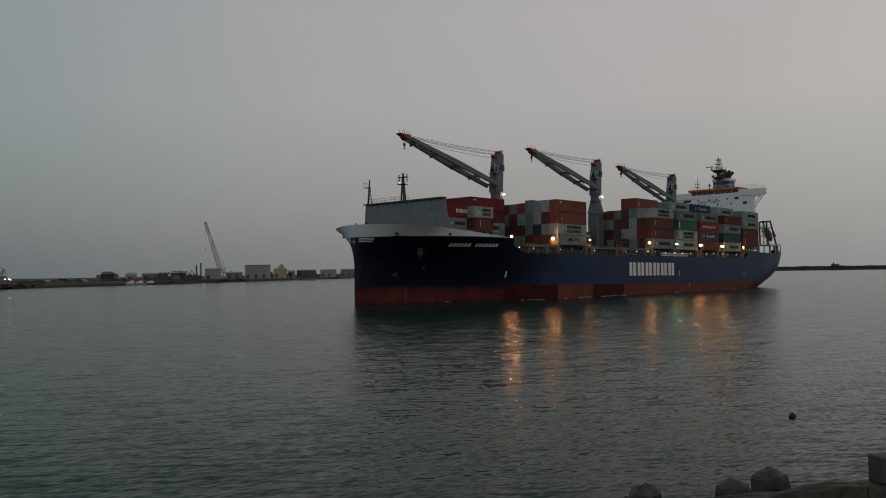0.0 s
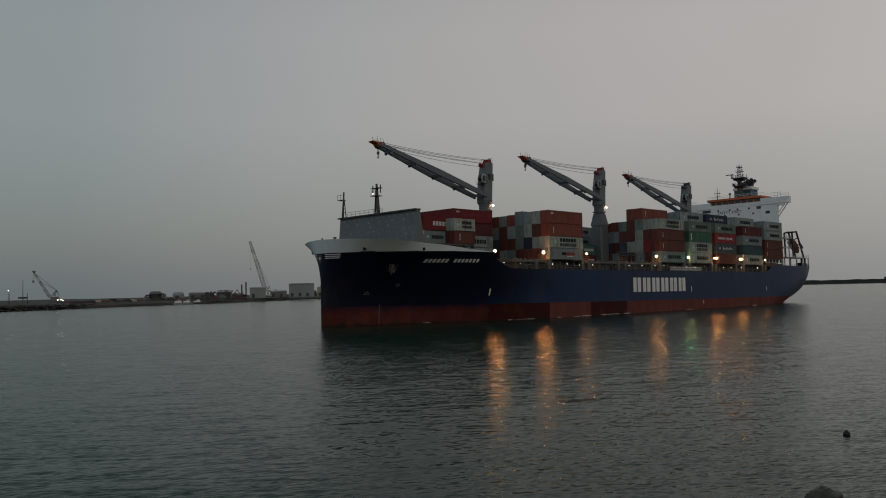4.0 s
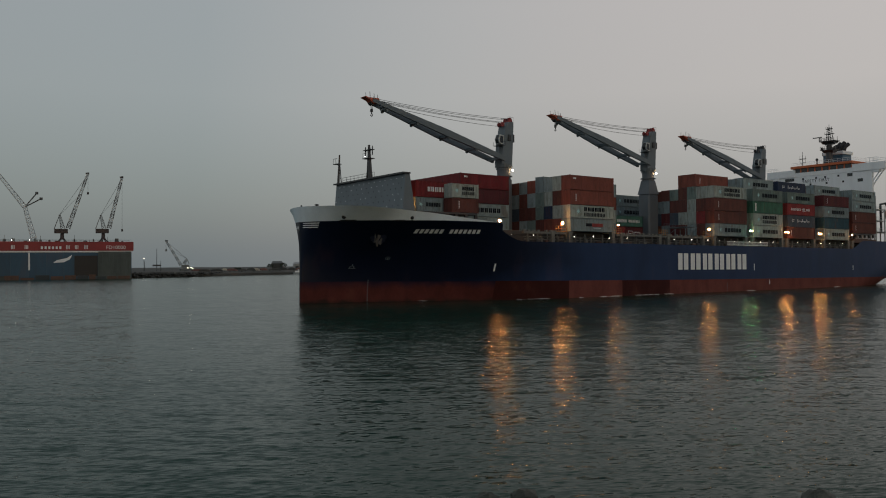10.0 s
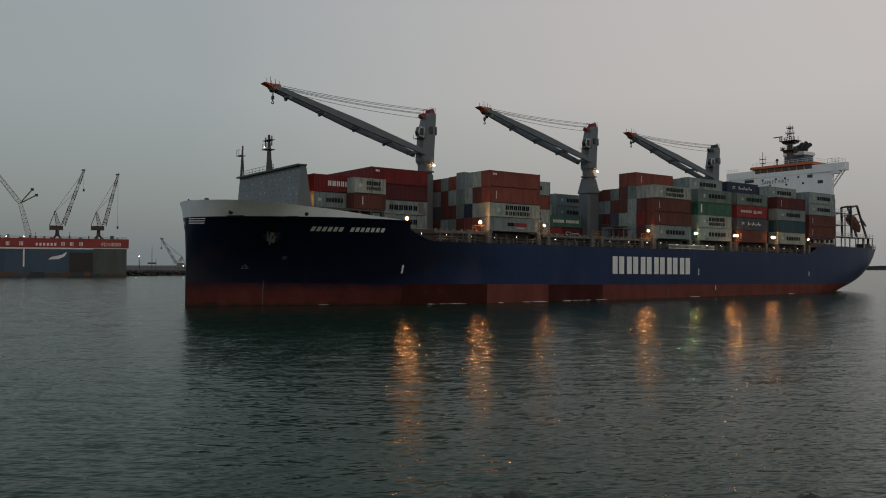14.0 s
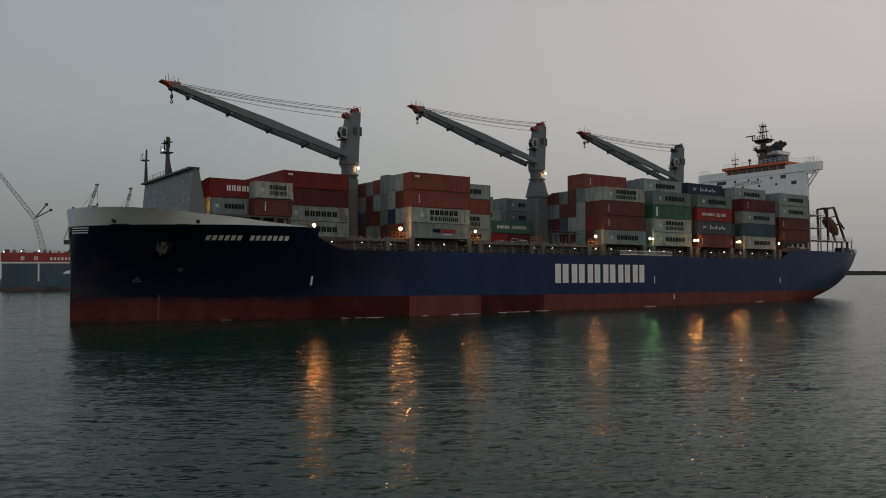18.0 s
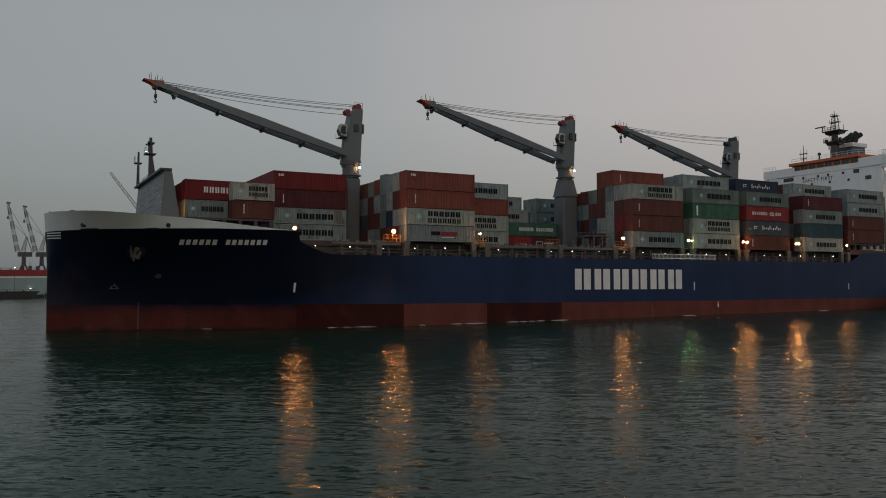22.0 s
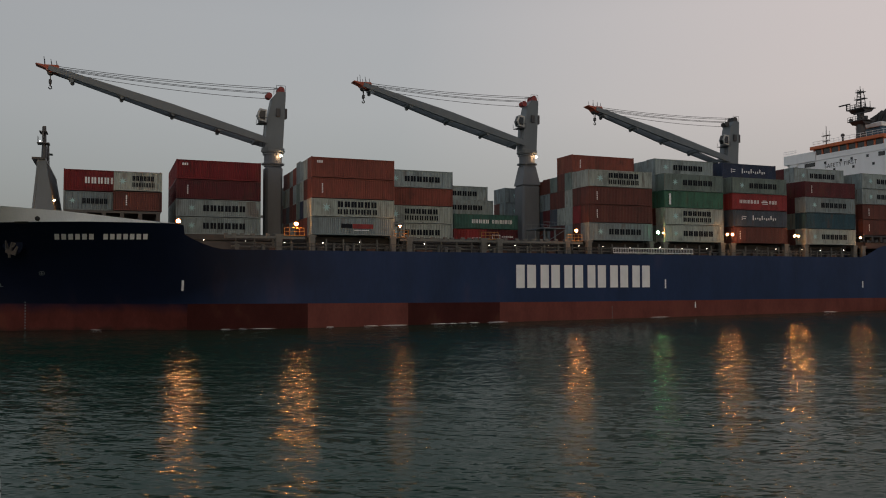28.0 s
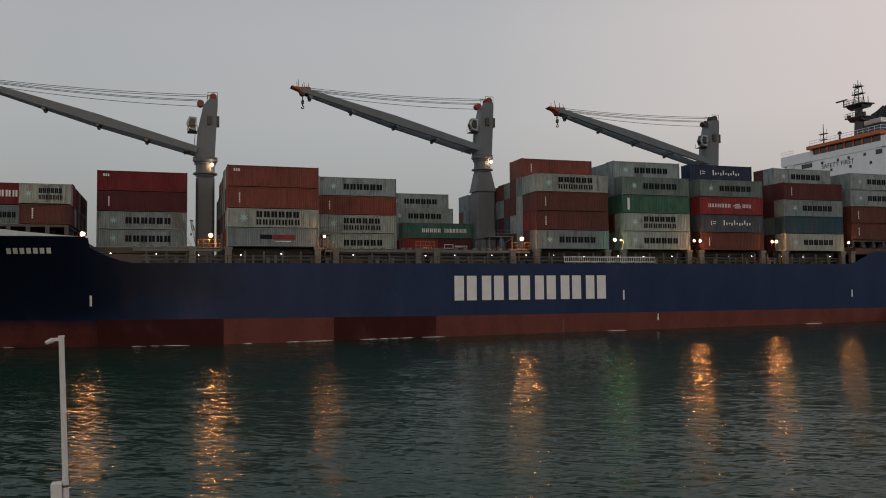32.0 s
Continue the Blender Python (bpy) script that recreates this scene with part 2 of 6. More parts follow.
def shade_hull(m):
    """Bow flare shade put into the paint: near-black forward of a ragged edge, blue abaft it, with paler plates."""
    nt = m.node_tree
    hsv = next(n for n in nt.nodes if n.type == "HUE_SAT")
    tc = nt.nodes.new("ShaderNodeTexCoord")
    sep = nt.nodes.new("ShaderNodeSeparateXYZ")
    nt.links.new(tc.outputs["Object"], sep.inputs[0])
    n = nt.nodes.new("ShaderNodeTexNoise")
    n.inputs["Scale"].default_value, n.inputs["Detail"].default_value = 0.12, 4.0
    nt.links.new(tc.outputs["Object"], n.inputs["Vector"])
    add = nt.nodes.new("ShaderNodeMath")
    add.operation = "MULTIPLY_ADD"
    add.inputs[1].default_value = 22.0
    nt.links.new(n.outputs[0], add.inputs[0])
    # less flare shade near the waterline: the painted blue reaches further forward
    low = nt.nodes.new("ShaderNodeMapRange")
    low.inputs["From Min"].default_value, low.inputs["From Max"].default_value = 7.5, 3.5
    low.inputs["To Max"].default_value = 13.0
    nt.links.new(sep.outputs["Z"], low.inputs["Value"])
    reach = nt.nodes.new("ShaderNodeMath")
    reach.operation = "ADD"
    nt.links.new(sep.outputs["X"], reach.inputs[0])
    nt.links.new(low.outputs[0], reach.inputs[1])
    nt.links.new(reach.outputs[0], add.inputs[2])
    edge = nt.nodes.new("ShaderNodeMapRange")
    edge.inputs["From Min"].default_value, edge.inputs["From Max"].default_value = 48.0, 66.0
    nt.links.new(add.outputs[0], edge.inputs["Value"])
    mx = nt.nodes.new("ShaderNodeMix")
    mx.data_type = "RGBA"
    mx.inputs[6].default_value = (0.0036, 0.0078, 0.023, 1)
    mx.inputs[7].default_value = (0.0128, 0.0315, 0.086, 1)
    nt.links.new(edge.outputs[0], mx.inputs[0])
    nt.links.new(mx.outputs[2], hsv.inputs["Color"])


shade_hull(M["navy"])


def weather_boot(m):
    """Ragged edge where dark navy mixes down into the red, and a wet dark band at the water."""
    nt = m.node_tree
    bsdf = nt.nodes["Principled BSDF"]
    paint = bsdf.inputs["Base Color"].links[0].from_socket
    tc = nt.nodes.new("ShaderNodeTexCoord")
    sep = nt.nodes.new("ShaderNodeSeparateXYZ")
    nt.links.new(tc.outputs["Object"], sep.inputs[0])
    n = nt.nodes.new("ShaderNodeTexNoise")
    n.inputs["Scale"].default_value, n.inputs["Detail"].default_value = 0.35, 5.0
    nt.links.new(tc.outputs["Object"], n.inputs["Vector"])
    last = paint
    for gain, a, b, colour in ((2.0, 3.5, 5.0, (0.008, 0.011, 0.03, 1)), (-2.2, -0.45, -1.05, (0.022, 0.017, 0.014, 1))):
        add = nt.nodes.new("ShaderNodeMath")
        add.operation = "MULTIPLY_ADD"
        add.inputs[1].default_value = gain
        nt.links.new(n.outputs[0], add.inputs[0])
        nt.links.new(sep.outputs["Z"], add.inputs[2])
        edge = nt.nodes.new("ShaderNodeMapRange")
        edge.inputs["From Min"].default_value, edge.inputs["From Max"].default_value = a, b
        edge.inputs["To Max"].default_value = 0.85
        nt.links.new(add.outputs[0], edge.inputs["Value"])
        mx = nt.nodes.new("ShaderNodeMix")
        mx.data_type = "RGBA"
        mx.inputs[7].default_value = colour
        nt.links.new(edge.outputs[0], mx.inputs[0])
        nt.links.new(last, mx.inputs[6])
        last = mx.outputs[2]
    nt.links.new(last, bsdf.inputs["Base Color"])


weather_boot(M["red_mid"])
BOX = {
    "red": (0.175, 0.018, 0.022), "brick": (0.215, 0.062, 0.045), "brown": (0.118, 0.040, 0.033), "maroon": (0.096, 0.020, 0.025),
    "white": (0.318, 0.372, 0.346), "grey": (0.252, 0.318, 0.325), "steel": (0.190, 0.247, 0.262), "green": (0.045, 0.145, 0.10),
    "teal": (0.022, 0.072, 0.10), "navy": (0.022, 0.038, 0.078), "slate": (0.055, 0.078, 0.105), "sage": (0.152, 0.210, 0.196),
    "jade": (0.045, 0.135, 0.115), "cherry": (0.24, 0.032, 0.034),
}


def weather_box(m):
    """Run-down grime and rust below the top rails and dents, in thin uneven streaks."""
    nt = m.node_tree
    bsdf = nt.nodes["Principled BSDF"]
    paint = bsdf.inputs["Base Color"].links[0].from_socket
    place = next(n for n in nt.nodes if n.type == "VECT_MATH").outputs[0]
    last = paint
    for scale, a, b, most, colour in (((2.4, 2.4, 0.9), 0.54, 0.74, 0.55, (0.028, 0.024, 0.020, 1)), ((0.5, 0.5, 2.2), 0.56, 0.74, 0.45, (0.030, 0.030, 0.028, 1)), ((7.0, 7.0, 1.0), 0.60, 0.70, 0.5, (0.075, 0.034, 0.020, 1))):
        mp = nt.nodes.new("ShaderNodeMapping")
        mp.inputs["Scale"].default_value = scale
        nt.links.new(place, mp.inputs["Vector"])
        n = nt.nodes.new("ShaderNodeTexNoise")
        n.inputs["Scale"].default_value, n.inputs["Detail"].default_value = 1.0, 5.0
        nt.links.new(mp.outputs[0], n.inputs["Vector"])
        edge = nt.nodes.new("ShaderNodeMapRange")
        edge.inputs["From Min"].default_value, edge.inputs["From Max"].default_value = a, b
        edge.inputs["To Max"].default_value = most
        nt.links.new(n.outputs[0], edge.inputs["Value"])
        mx = nt.nodes.new("ShaderNodeMix")
        mx.data_type = "RGBA"
        mx.inputs[7].default_value = colour
        nt.links.new(edge.outputs[0], mx.inputs[0])
        nt.links.new(last, mx.inputs[6])
        last = mx.outputs[2]
    nt.links.new(last, bsdf.inputs["Base Color"])


for key, rgb in BOX.items():
    M["box_" + key] = material("container_paint_" + key, rgb, 0.6, vary=0.32, scale=0.55, grain=5, spec=0.28, rust=0.6, streak=0.25)
    weather_box(M["box_" + key])


# ---- small builders ----
def part(name, bm, mat, parent, label="", kind="", smooth=False):
    me = bpy.data.meshes.new(name)
    bm.to_mesh(me)
    bm.free()
    me.materials.append(M[mat] if isinstance(mat, str) else mat)
    if smooth:
        for p in me.polygons:
            p.use_smooth = True
    ob = new(name, me)
    ob.parent = parent
    return tagged(ob, label, kind=kind)


def again(name, me, parent, label="", m=None):
    """One more object on a mesh that is there already."""
    ob = new(name, me)
    ob.parent = parent
    if m is not None:
        ob.matrix_basis = m
    return tagged(ob, label)


def quad(bm, *ps):
    return bm.faces.new([bm.verts.new(p) for p in ps])


def box(bm, x0, y0, z0, x1, y1, z1, bev=0.0):
    g = bmesh.ops.create_cube(bm, size=1)["verts"]
    for v in g:
        v.co = (x0 + (v.co.x + 0.5) * (x1 - x0), y0 + (v.co.y + 0.5) * (y1 - y0), z0 + (v.co.z + 0.5) * (z1 - z0))
    if bev:
        bmesh.ops.bevel(bm, geom=list({e for v in g for e in v.link_edges}), offset=bev, segments=1, affect="EDGES")
    return bm


def cyl(bm, p, q, r0, r1=None, n=10):
    r1 = r0 if r1 is None else r1
    p, q = Vector(p), Vector(q)
    turn = (q - p).to_track_quat("Z", "Y").to_matrix()
    a, b = [], []
    for i in range(n):
        w = 2 * math.pi * i / n
        d = turn @ Vector((math.cos(w), math.sin(w), 0))
        a.append(bm.verts.new(p + d * r0))
        b.append(bm.verts.new(q + d * r1))
    for i in range(n):
        bm.faces.new((a[i], a[(i + 1) % n], b[(i + 1) % n], b[i]))
    bm.faces.new(a[::-1])
    bm.faces.new(b)
    return bm


def beam(bm, p, q, w, h, w1=None, h1=None):
    """A box beam from p to q, w wide and h high, tapering to w1, h1."""
    w1, h1 = w if w1 is None else w1, h if h1 is None else h1
    p, q = Vector(p), Vector(q)
    d = (q - p).normalized()
    side = d.cross(Vector((0, 0, 1)))
    side = side.normalized() if side.length > 1e-4 else Vector((0, 1, 0))
    up = side.cross(d)
    r = []
    for c, ww, hh in ((p, w, h), (q, w1, h1)):
        r.append([bm.verts.new(c + side * ww / 2 * i + up * hh / 2 * j) for i, j in ((-1, -1), (1, -1), (1, 1), (-1, 1))])
    a, b = r
    for i in range(4):
        bm.faces.new((a[i], a[(i + 1) % 4], b[(i + 1) % 4], b[i]))
    bm.faces.new(a[::-1])
    bm.faces.new(b)
    return bm


def prism(bm, pts, y0, y1):
    """An outline in x, z pulled from y0 to y1."""
    a = [bm.verts.new((x, y0, z)) for x, z in pts]
    b = [bm.verts.new((x, y1, z)) for x, z in pts]
    n = len(pts)
    for i in range(n):
        bm.faces.new((a[i], a[(i + 1) % n], b[(i + 1) % n], b[i]))
    bm.faces.new(a[::-1])
    bm.faces.new(b)
    bmesh.ops.recalc_face_normals(bm, faces=bm.faces)
    return bm


def tube(bm, pts, r, n=4):
    """One pipe through all the points."""
    rings = []
    for i, p in enumerate(pts):
        d = (Vector(pts[min(i + 1, len(pts) - 1)]) - Vector(pts[max(i - 1, 0)])).normalized()
        turn = d.to_track_quat("Z", "Y").to_matrix()
        rings.append([bm.verts.new(Vector(p) + turn @ Vector((math.cos(2 * math.pi * k / n) * r, math.sin(2 * math.pi * k / n) * r, 0))) for k in range(n)])
    for q, s in zip(rings, rings[1:]):
        for k in range(n):
            bm.faces.new((q[k], q[(k + 1) % n], s[(k + 1) % n], s[k]))
    return bm


def ball(bm, c, r):
    bmesh.ops.create_icosphere(bm, subdivisions=2, radius=r, matrix=Matrix.Translation(c))
    return bm


def B():
    return bmesh.new()


def empty(name, label, category, group=""):
    return tagged(new(name), label, category, group)


def lerp(x, xs, ys):
    return float(np.interp(x, xs, ys))


# ---- water, shore and distance ----
def sea():
    bm = B()
    quad(bm, (-4500, -3000, 0), (4500, -3000, 0), (4500, 4500, 0), (-4500, 4500, 0))
    return tagged(part("water", bm, "water", None, "calm rippled dark grey-green harbour water at dusk"), category="water", kind="structure")


water = sea()

# ---- the container ship: x aft from the stem, y to starboard, z up from the water ----
ship = empty("container_ship", "navy blue container ship with three grey deck cranes, under way", "ship")
B0U, B0V = (0, 4, 8, 12, 20, 28, 36, 46, 56), (0.35, 0.9, 1.7, 2.5, 6.2, 10.6, 14.6, 17.1, 17.6)
B1U, B1V = (0, 0.3, 0.8, 1.7, 2.9, 5.7, 8.7, 12.7, 16.7, 20.7, 27.5, 33), (0.4, 1.9, 3.1, 4.6, 6.3, 9.3, 11.4, 13.3, 14.9, 16.0, 17.4, 17.6)
STATIONS = [0, .12, .3, .55, .9, 1.4, 2.1, 3, 4.2, 5.7, 7.5, 9.5, 12, 14.5, 17, 20, 24, 28, 31, 31.7, 31.9, 33, 34, 35.5, 36.8, 39, 44, 50, 56, 70, 90, 110, 130, 134, 138, 142, 146, 150, 152, 153.5, 155, 156.5, 158, 162, 168, 172, 176, 180, 183, 186, 189, 191, 192, 193.5, 195, 196, 196.8, 197.4, 198]


def keel(x):
    return lerp(x, (130, 150, 168, 180, 185, 189, 192, 195, 196.8, 198), (-9, -8, -3.5, 0.0, 0.9, 2.2, 3.8, 6.2, 8.4, 11.0))


def half_breadth(u, z):
    zf = max(0.0, min(1.2, z / 14.5))
    # the bulwark stands nearly upright abaft the stem
    zf = zf if zf < 1 else 1 + (zf - 1) * lerp(u, (5, 15), (1.0, 0.12))
    b0, b1 = lerp(u, B0U, B0V), lerp(u, B1U, B1V)
    b = b0 + (b1 - b0) * zf ** lerp(u, (0, 12, 32, 50), (3.0, 2.7, 1.0, 0.8))
    if u > 130:
        g = max(0.0, min(1.0, (z - keel(u)) / lerp(u, (130, 142, 165, 198), (6.5, 8.0, 10.0, 10.0))))
        b *= (g * (2 - g)) ** 0.5 * lerp(u, (170, 184, 198), (1, 0.94, 0.73))
    return b


def hull_point(u, z, s):
    z = max(z, keel(u))
    fore = -0.5 * max(0.0, (z - 8) / 9) ** 1.3 * max(0.0, 1 - u / 15)
    return (u + fore, s * half_breadth(u, z), z)


def sheer(u):
    """Top of the navy side."""
    return lerp(u, (0, 20, 31, 31.7, 31.9, 33, 34, 35.5, 36.8, 39, 152, 153.5, 155, 156.5, 158), (14.4, 14.6, 14.5, 14.3, 13.1, 12.5, 12.05, 11.5, 11.25, 11.2, 11.2, 11.6, 12.3, 13.0, 13.4))


def bulwark_top(u):
    return lerp(u, (0, 8, 13, 18, 23, 27, 31), (17.05, 16.55, 16.25, 15.85, 15.25, 14.8, 14.5))


def loft(name, lo, hi, rows, mat, u0, u1, label="", sides=(-1, 1)):
    us = [u for u in STATIONS if u0 <= u <= u1]
    if us[0] > u0:
        us.insert(0, u0)
    if us[-1] < u1:
        us.append(u1)
    bm = B()
    grid = {}
    for i, u in enumerate(us):
        for j in range(rows + 1):
            z = lo(u) + (hi(u) - lo(u)) * j / rows
            for s in sides:
                grid[i, j, s] = bm.verts.new(hull_point(u, z, s))
    for i in range(len(us) - 1):
        for j in range(rows):
            for s in sides:
                f = [grid[i, j, s], grid[i + 1, j, s], grid[i + 1, j + 1, s], grid[i, j + 1, s]]
                bm.faces.new(f if s < 0 else f[::-1])
    for i in ([0] if u0 == 0 else []) + ([len(us) - 1] if u1 == 198 else []):
        for j in range(rows):
            f = [grid[i, j, 1], grid[i, j, -1], grid[i, j + 1, -1], grid[i, j + 1, 1]]
            bm.faces.new(f if i == 0 else f[::-1])
    bmesh.ops.remove_doubles(bm, verts=bm.verts, dist=0.003)
    return part(name, bm, mat, ship, label, smooth=True)


RED_TOP = 3.65


def red_top(u):
    return lerp(u, (0, 40, 90), (3.95, 3.9, RED_TOP))


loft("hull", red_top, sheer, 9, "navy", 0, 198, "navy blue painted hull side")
for a, b, paint, words in ((0, 32.6, "red_mid", "worn red boot topping"), (32.6, 48.3, "red", "dark red boot topping"), (48.3, 62.9, "red_old", "faded patch of red boot topping"),
                           (62.9, 77.6, "red", "dark red boot topping"), (77.6, 198, "red_old", "faded red boot topping")):
    for sides in ((-1,), (1,)) if 0 < a < 70 else ((-1, 1),):
        loft("boot_topping", lambda u: -4.2, red_top, 6, paint, a, b, words, sides)
loft("bow_bulwark", sheer, bulwark_top, 4, "bulwark", 0, 31, "dirty white bow bulwark")


def deck_sheet(name, u0, u1, z, mat):
    bm = B()
    us = [u for u in STATIONS if u0 <= u <= u1]
    for a, b in zip(us, us[1:]):
        pa, pb = half_breadth(a, z) - 0.06, half_breadth(b, z) - 0.06
        quad(bm, (a, -pa, z), (b, -pb, z), (b, pb, z), (a, pa, z))
    part(name, bm, mat, ship, "red oxide steel deck")


deck_sheet("forecastle_deck", 0.9, 31, 14.0, "deck")
deck_sheet("main_deck", 36.8, 156.5, 10.55, "deck")
deck_sheet("poop_deck", 158, 198, 12.9, "deck")
bm = B()
box(bm, 31.0, -14.6, 10.5, 31.3, 14.6, 14.0)
part("forecastle_bulkhead", bm, "cream", ship)

# bays: start, hatch width; outer stacks rest on the stanchions along the side
BAYS = [17.0, 31.65, 48.7, 63.1, 77.7, 93.6, 108.3, 122.5, 139.05, 153.1]
LONG, WIDE, PITCH = 12.192, 2.438, 2.5
BASE = 13.4


def column(k):
    """Port face of column k."""
    return -17.3 + PITCH * k


for i, x in enumerate(BAYS[1:9]):
    bm = B()
    box(bm, x - 0.2, -14.4, 10.6, x + LONG + 0.2, 14.4, 12.5)
    part("hatch_coaming", bm, "steel", ship)
    bm = B()
    for y in (-14.7, -4.9, 4.9):
        box(bm, x - 0.3, y, 12.54, x + LONG + 0.3, y + 9.7, BASE - 0.04, 0.05)
    part("hatch_cover", bm, "hatch", ship, "dark grimy steel hatch cover")


def side_gear():
    """Stanchions, walkway beam, pipes and cleats along the port and starboard deck edge."""
    post = B()
    box(post, -0.42, -0.35, 0, 0.42, 0.35, BASE - 11.0, 0.04)
    box(post, -0.55, -0.4, BASE - 11.35, 0.55, 0.4, BASE - 11.02)
    first = part("stanchion", post, "cream", ship, "cream painted container stanchion")
    first.location = (44.3, -16.9, 11.0)
    for x in BAYS[2:10]:
        for xx in (x + 0.2, x + LONG - 0.1):
            for s in (-1, 1):
                if xx < 158 and not (abs(xx - 44.3) < 0.1 and s < 0):
                    again("stanchion", first.data, ship, m=pose(xx, s * 16.9, 11.0))
    thin = B()
    box(thin, -0.1, -0.1, 0, 0.1, 0.1, 2.0)
    box(thin, -0.25, -0.12, 1.2, 0.25, 0.12, 1.45)
    data = None
    for n in range(46):
        x = 38.6 + n * 2.5
        if x > 152:
            break
        for s in (-1, 1):
            if data is None:
                data = part("rail_post", thin, "cream", ship).data
                bpy.data.objects["rail_post"].location = (x, s * 16.3, 10.9)
            else:
                again("rail_post", data, ship, m=pose(x, s * 16.3, 10.9))
    for s in (-1, 1):
        for a, b in ((37.0, 47.9), (61.8, 92.6)):
            bm = B()
            box(bm, a, s * 16.9 - 0.25, 12.75, b, s * 16.9 + 0.25, 13.1, 0.03)
            part("walkway_beam", bm, "cream", ship)
        bm = B()
        cyl(bm, (38, s * 16.0, 11.7), (152, s * 16.0, 11.7), 0.14, n=6)
        cyl(bm, (38, s * 15.7, 12.2), (152, s * 15.7, 12.2), 0.09, n=6)
        part("deck_pipe", bm, "cream", ship)
        bm = B()
        for z in (11.75, 12.2):
            cyl(bm, (39, s * 17.35, z), (151.5, s * 17.35, z), 0.035, n=5)
        for n in range(58):
            cyl(bm, (39 + n * 1.95, s * 17.35, 11.15), (39 + n * 1.95, s * 17.35, 12.2), 0.03, n=4)
        part("side_rail", bm, "steel", ship)
    # lockers, vents and valve boxes along the side deck
    rng = random.Random(14)
    forms = []
    for k, (w, d, hh) in enumerate(((0.5, 0.4, 1.0), (0.9, 0.5, 0.7), (0.3, 0.3, 1.35), (1.3, 0.5, 0.55))):
        bm = B()
        box(bm, -w / 2, -d / 2, 0, w / 2, d / 2, hh, 0.04)
        box(bm, -w / 2 - 0.06, -d / 2 - 0.06, hh - 0.16, w / 2 + 0.06, d / 2 + 0.06, hh - 0.06)
        me = bpy.data.meshes.new("deck_locker")
        bm.to_mesh(me)
        bm.free()
        me.materials.append(M[("cream", "steel", "cream", "brown")[k]])
        forms.append(me)
    x = 38.8
    while x < 151.5:
        again("deck_locker", rng.choice(forms), ship, m=pose(x, -16.1 + rng.uniform(-0.5, 0.3), 11.0))
        x += rng.uniform(0.9, 2.6)
    rng = random.Random(4)
    bit = B()
    box(bit, -0.28, -0.22, 0, 0.28, 0.22, 0.34, 0.05)
    data = None
    for a, b in ((37.2, 47.5), (62.2, 92.2)):
        x = a
        while x < b:
            m = pose(x, -16.9, 13.1, 0, 0, rng.uniform(-12, 12))
            if data is None:
                ob = part("lashing_block", bit, "cream", ship, "pale lashing gear")
                ob.matrix_basis, data = m, ob.data
            else:
                again("lashing_block", data, ship, m=m)
            x += rng.uniform(0.9, 2.2)


side_gear()


# accommodation ladder stowed along the port rail
def ladder():
    bm = B()
    for z in (11.45, 12.2):
        cyl(bm, (98, -17.45, z), (113.8, -17.45, z), 0.06, n=6)
    for n in range(50):
        cyl(bm, (98.1 + n * 0.32, -17.45, 11.45), (98.1 + n * 0.32, -17.45, 12.2), 0.03, n=4)
    part("gangway", bm, "white", ship, "pale stowed gangway ladder")


ladder()


# ---- marks on the hull: plain bars on the plating ----
def side_bars(name, spans, z0, z1, mat, lean=0.0, off=0.05, label="", s=-1):
    bm = B()
    for a, b in spans:
        n = max(1, int((b - a) / (0.12 if a < 6 else 1.0)))
        for k in range(n):
            p, q = a + (b - a) * k / n, a + (b - a) * (k + 1) / n
            pts = []
            for u, z in ((p, z0), (q, z0), (q + lean, z1), (p + lean, z1)):
                p0 = Vector(hull_point(u, z, s))
                ahead, above = Vector(hull_point(u + 0.15, z, s)) - p0, Vector(hull_point(u, z + 0.15, s)) - p0
                pts.append(p0 - ahead.cross(above).normalized() * off * s)
            quad(bm, *(pts if s < 0 else pts[::-1]))
    return part(name, bm, mat, ship, label)


for k in range(6):
    x = 80.4 + k * 4.22
    side_bars("side_emblem_bar", ((x, x + 1.45), (x + 1.9, x + 3.4)), 5.85, 9.4, "letter", label="big white block of the side emblem")
for k, (a, b) in enumerate(((16.1, 21.1), (22.0, 27.6))):
    n = 6 if k == 0 else 7
    w = (b - a) / n
    for j in range(n):
        side_bars("name_bar", ((a + j * w, a + j * w + w * 0.68),), 12.45, 13.15, "letter", label="white bar of the bow name")
for z in (14.15, 13.8, 13.45):
    for s in (-1, 1):
        side_bars("bow_stripe", ((0.2, 1.75),), z - 0.07, z + 0.07, "letter", off=0.06, label="thin white bow stripe", s=s)
bm = B()
nose = hull_point(0, 13.3, -1)[0]
ring = [bm.verts.new((nose - 0.16 + (0.12 if abs(y) > 0.4 else 0), y, z)) for y, z in ((-0.55, 14.1), (0, 14.3), (0.55, 14.1), (0.55, 13.2), (0, 12.4), (-0.55, 13.2))]
bm.faces.new(ring)
shield = part("bow_shield", bm, "steel", ship, "dark shield emblem on the stem")
bm = B()
hub = bm.verts.new((nose - 0.2, 0, 13.45))
star = [bm.verts.new((nose - 0.19, math.sin(k * math.pi / 7) * (0.42 if k % 2 == 0 else 0.16), 13.45 + math.cos(k * math.pi / 7) * (0.42 if k % 2 == 0 else 0.16))) for k in range(14)]
for k in range(14):
    bm.faces.new((hub, star[k], star[(k + 1) % 14]))
part("shield_star", bm, "letter", shield)
for x, z, h in ((31.9, 6.4, 0.7), (108.0, 6.4, 0.75), (152.3, 6.2, 0.6)):
    side_bars("pilot_mark", ((x - 0.14, x + 0.14),), z - h, z + h, "letter", label="white pilot mark")
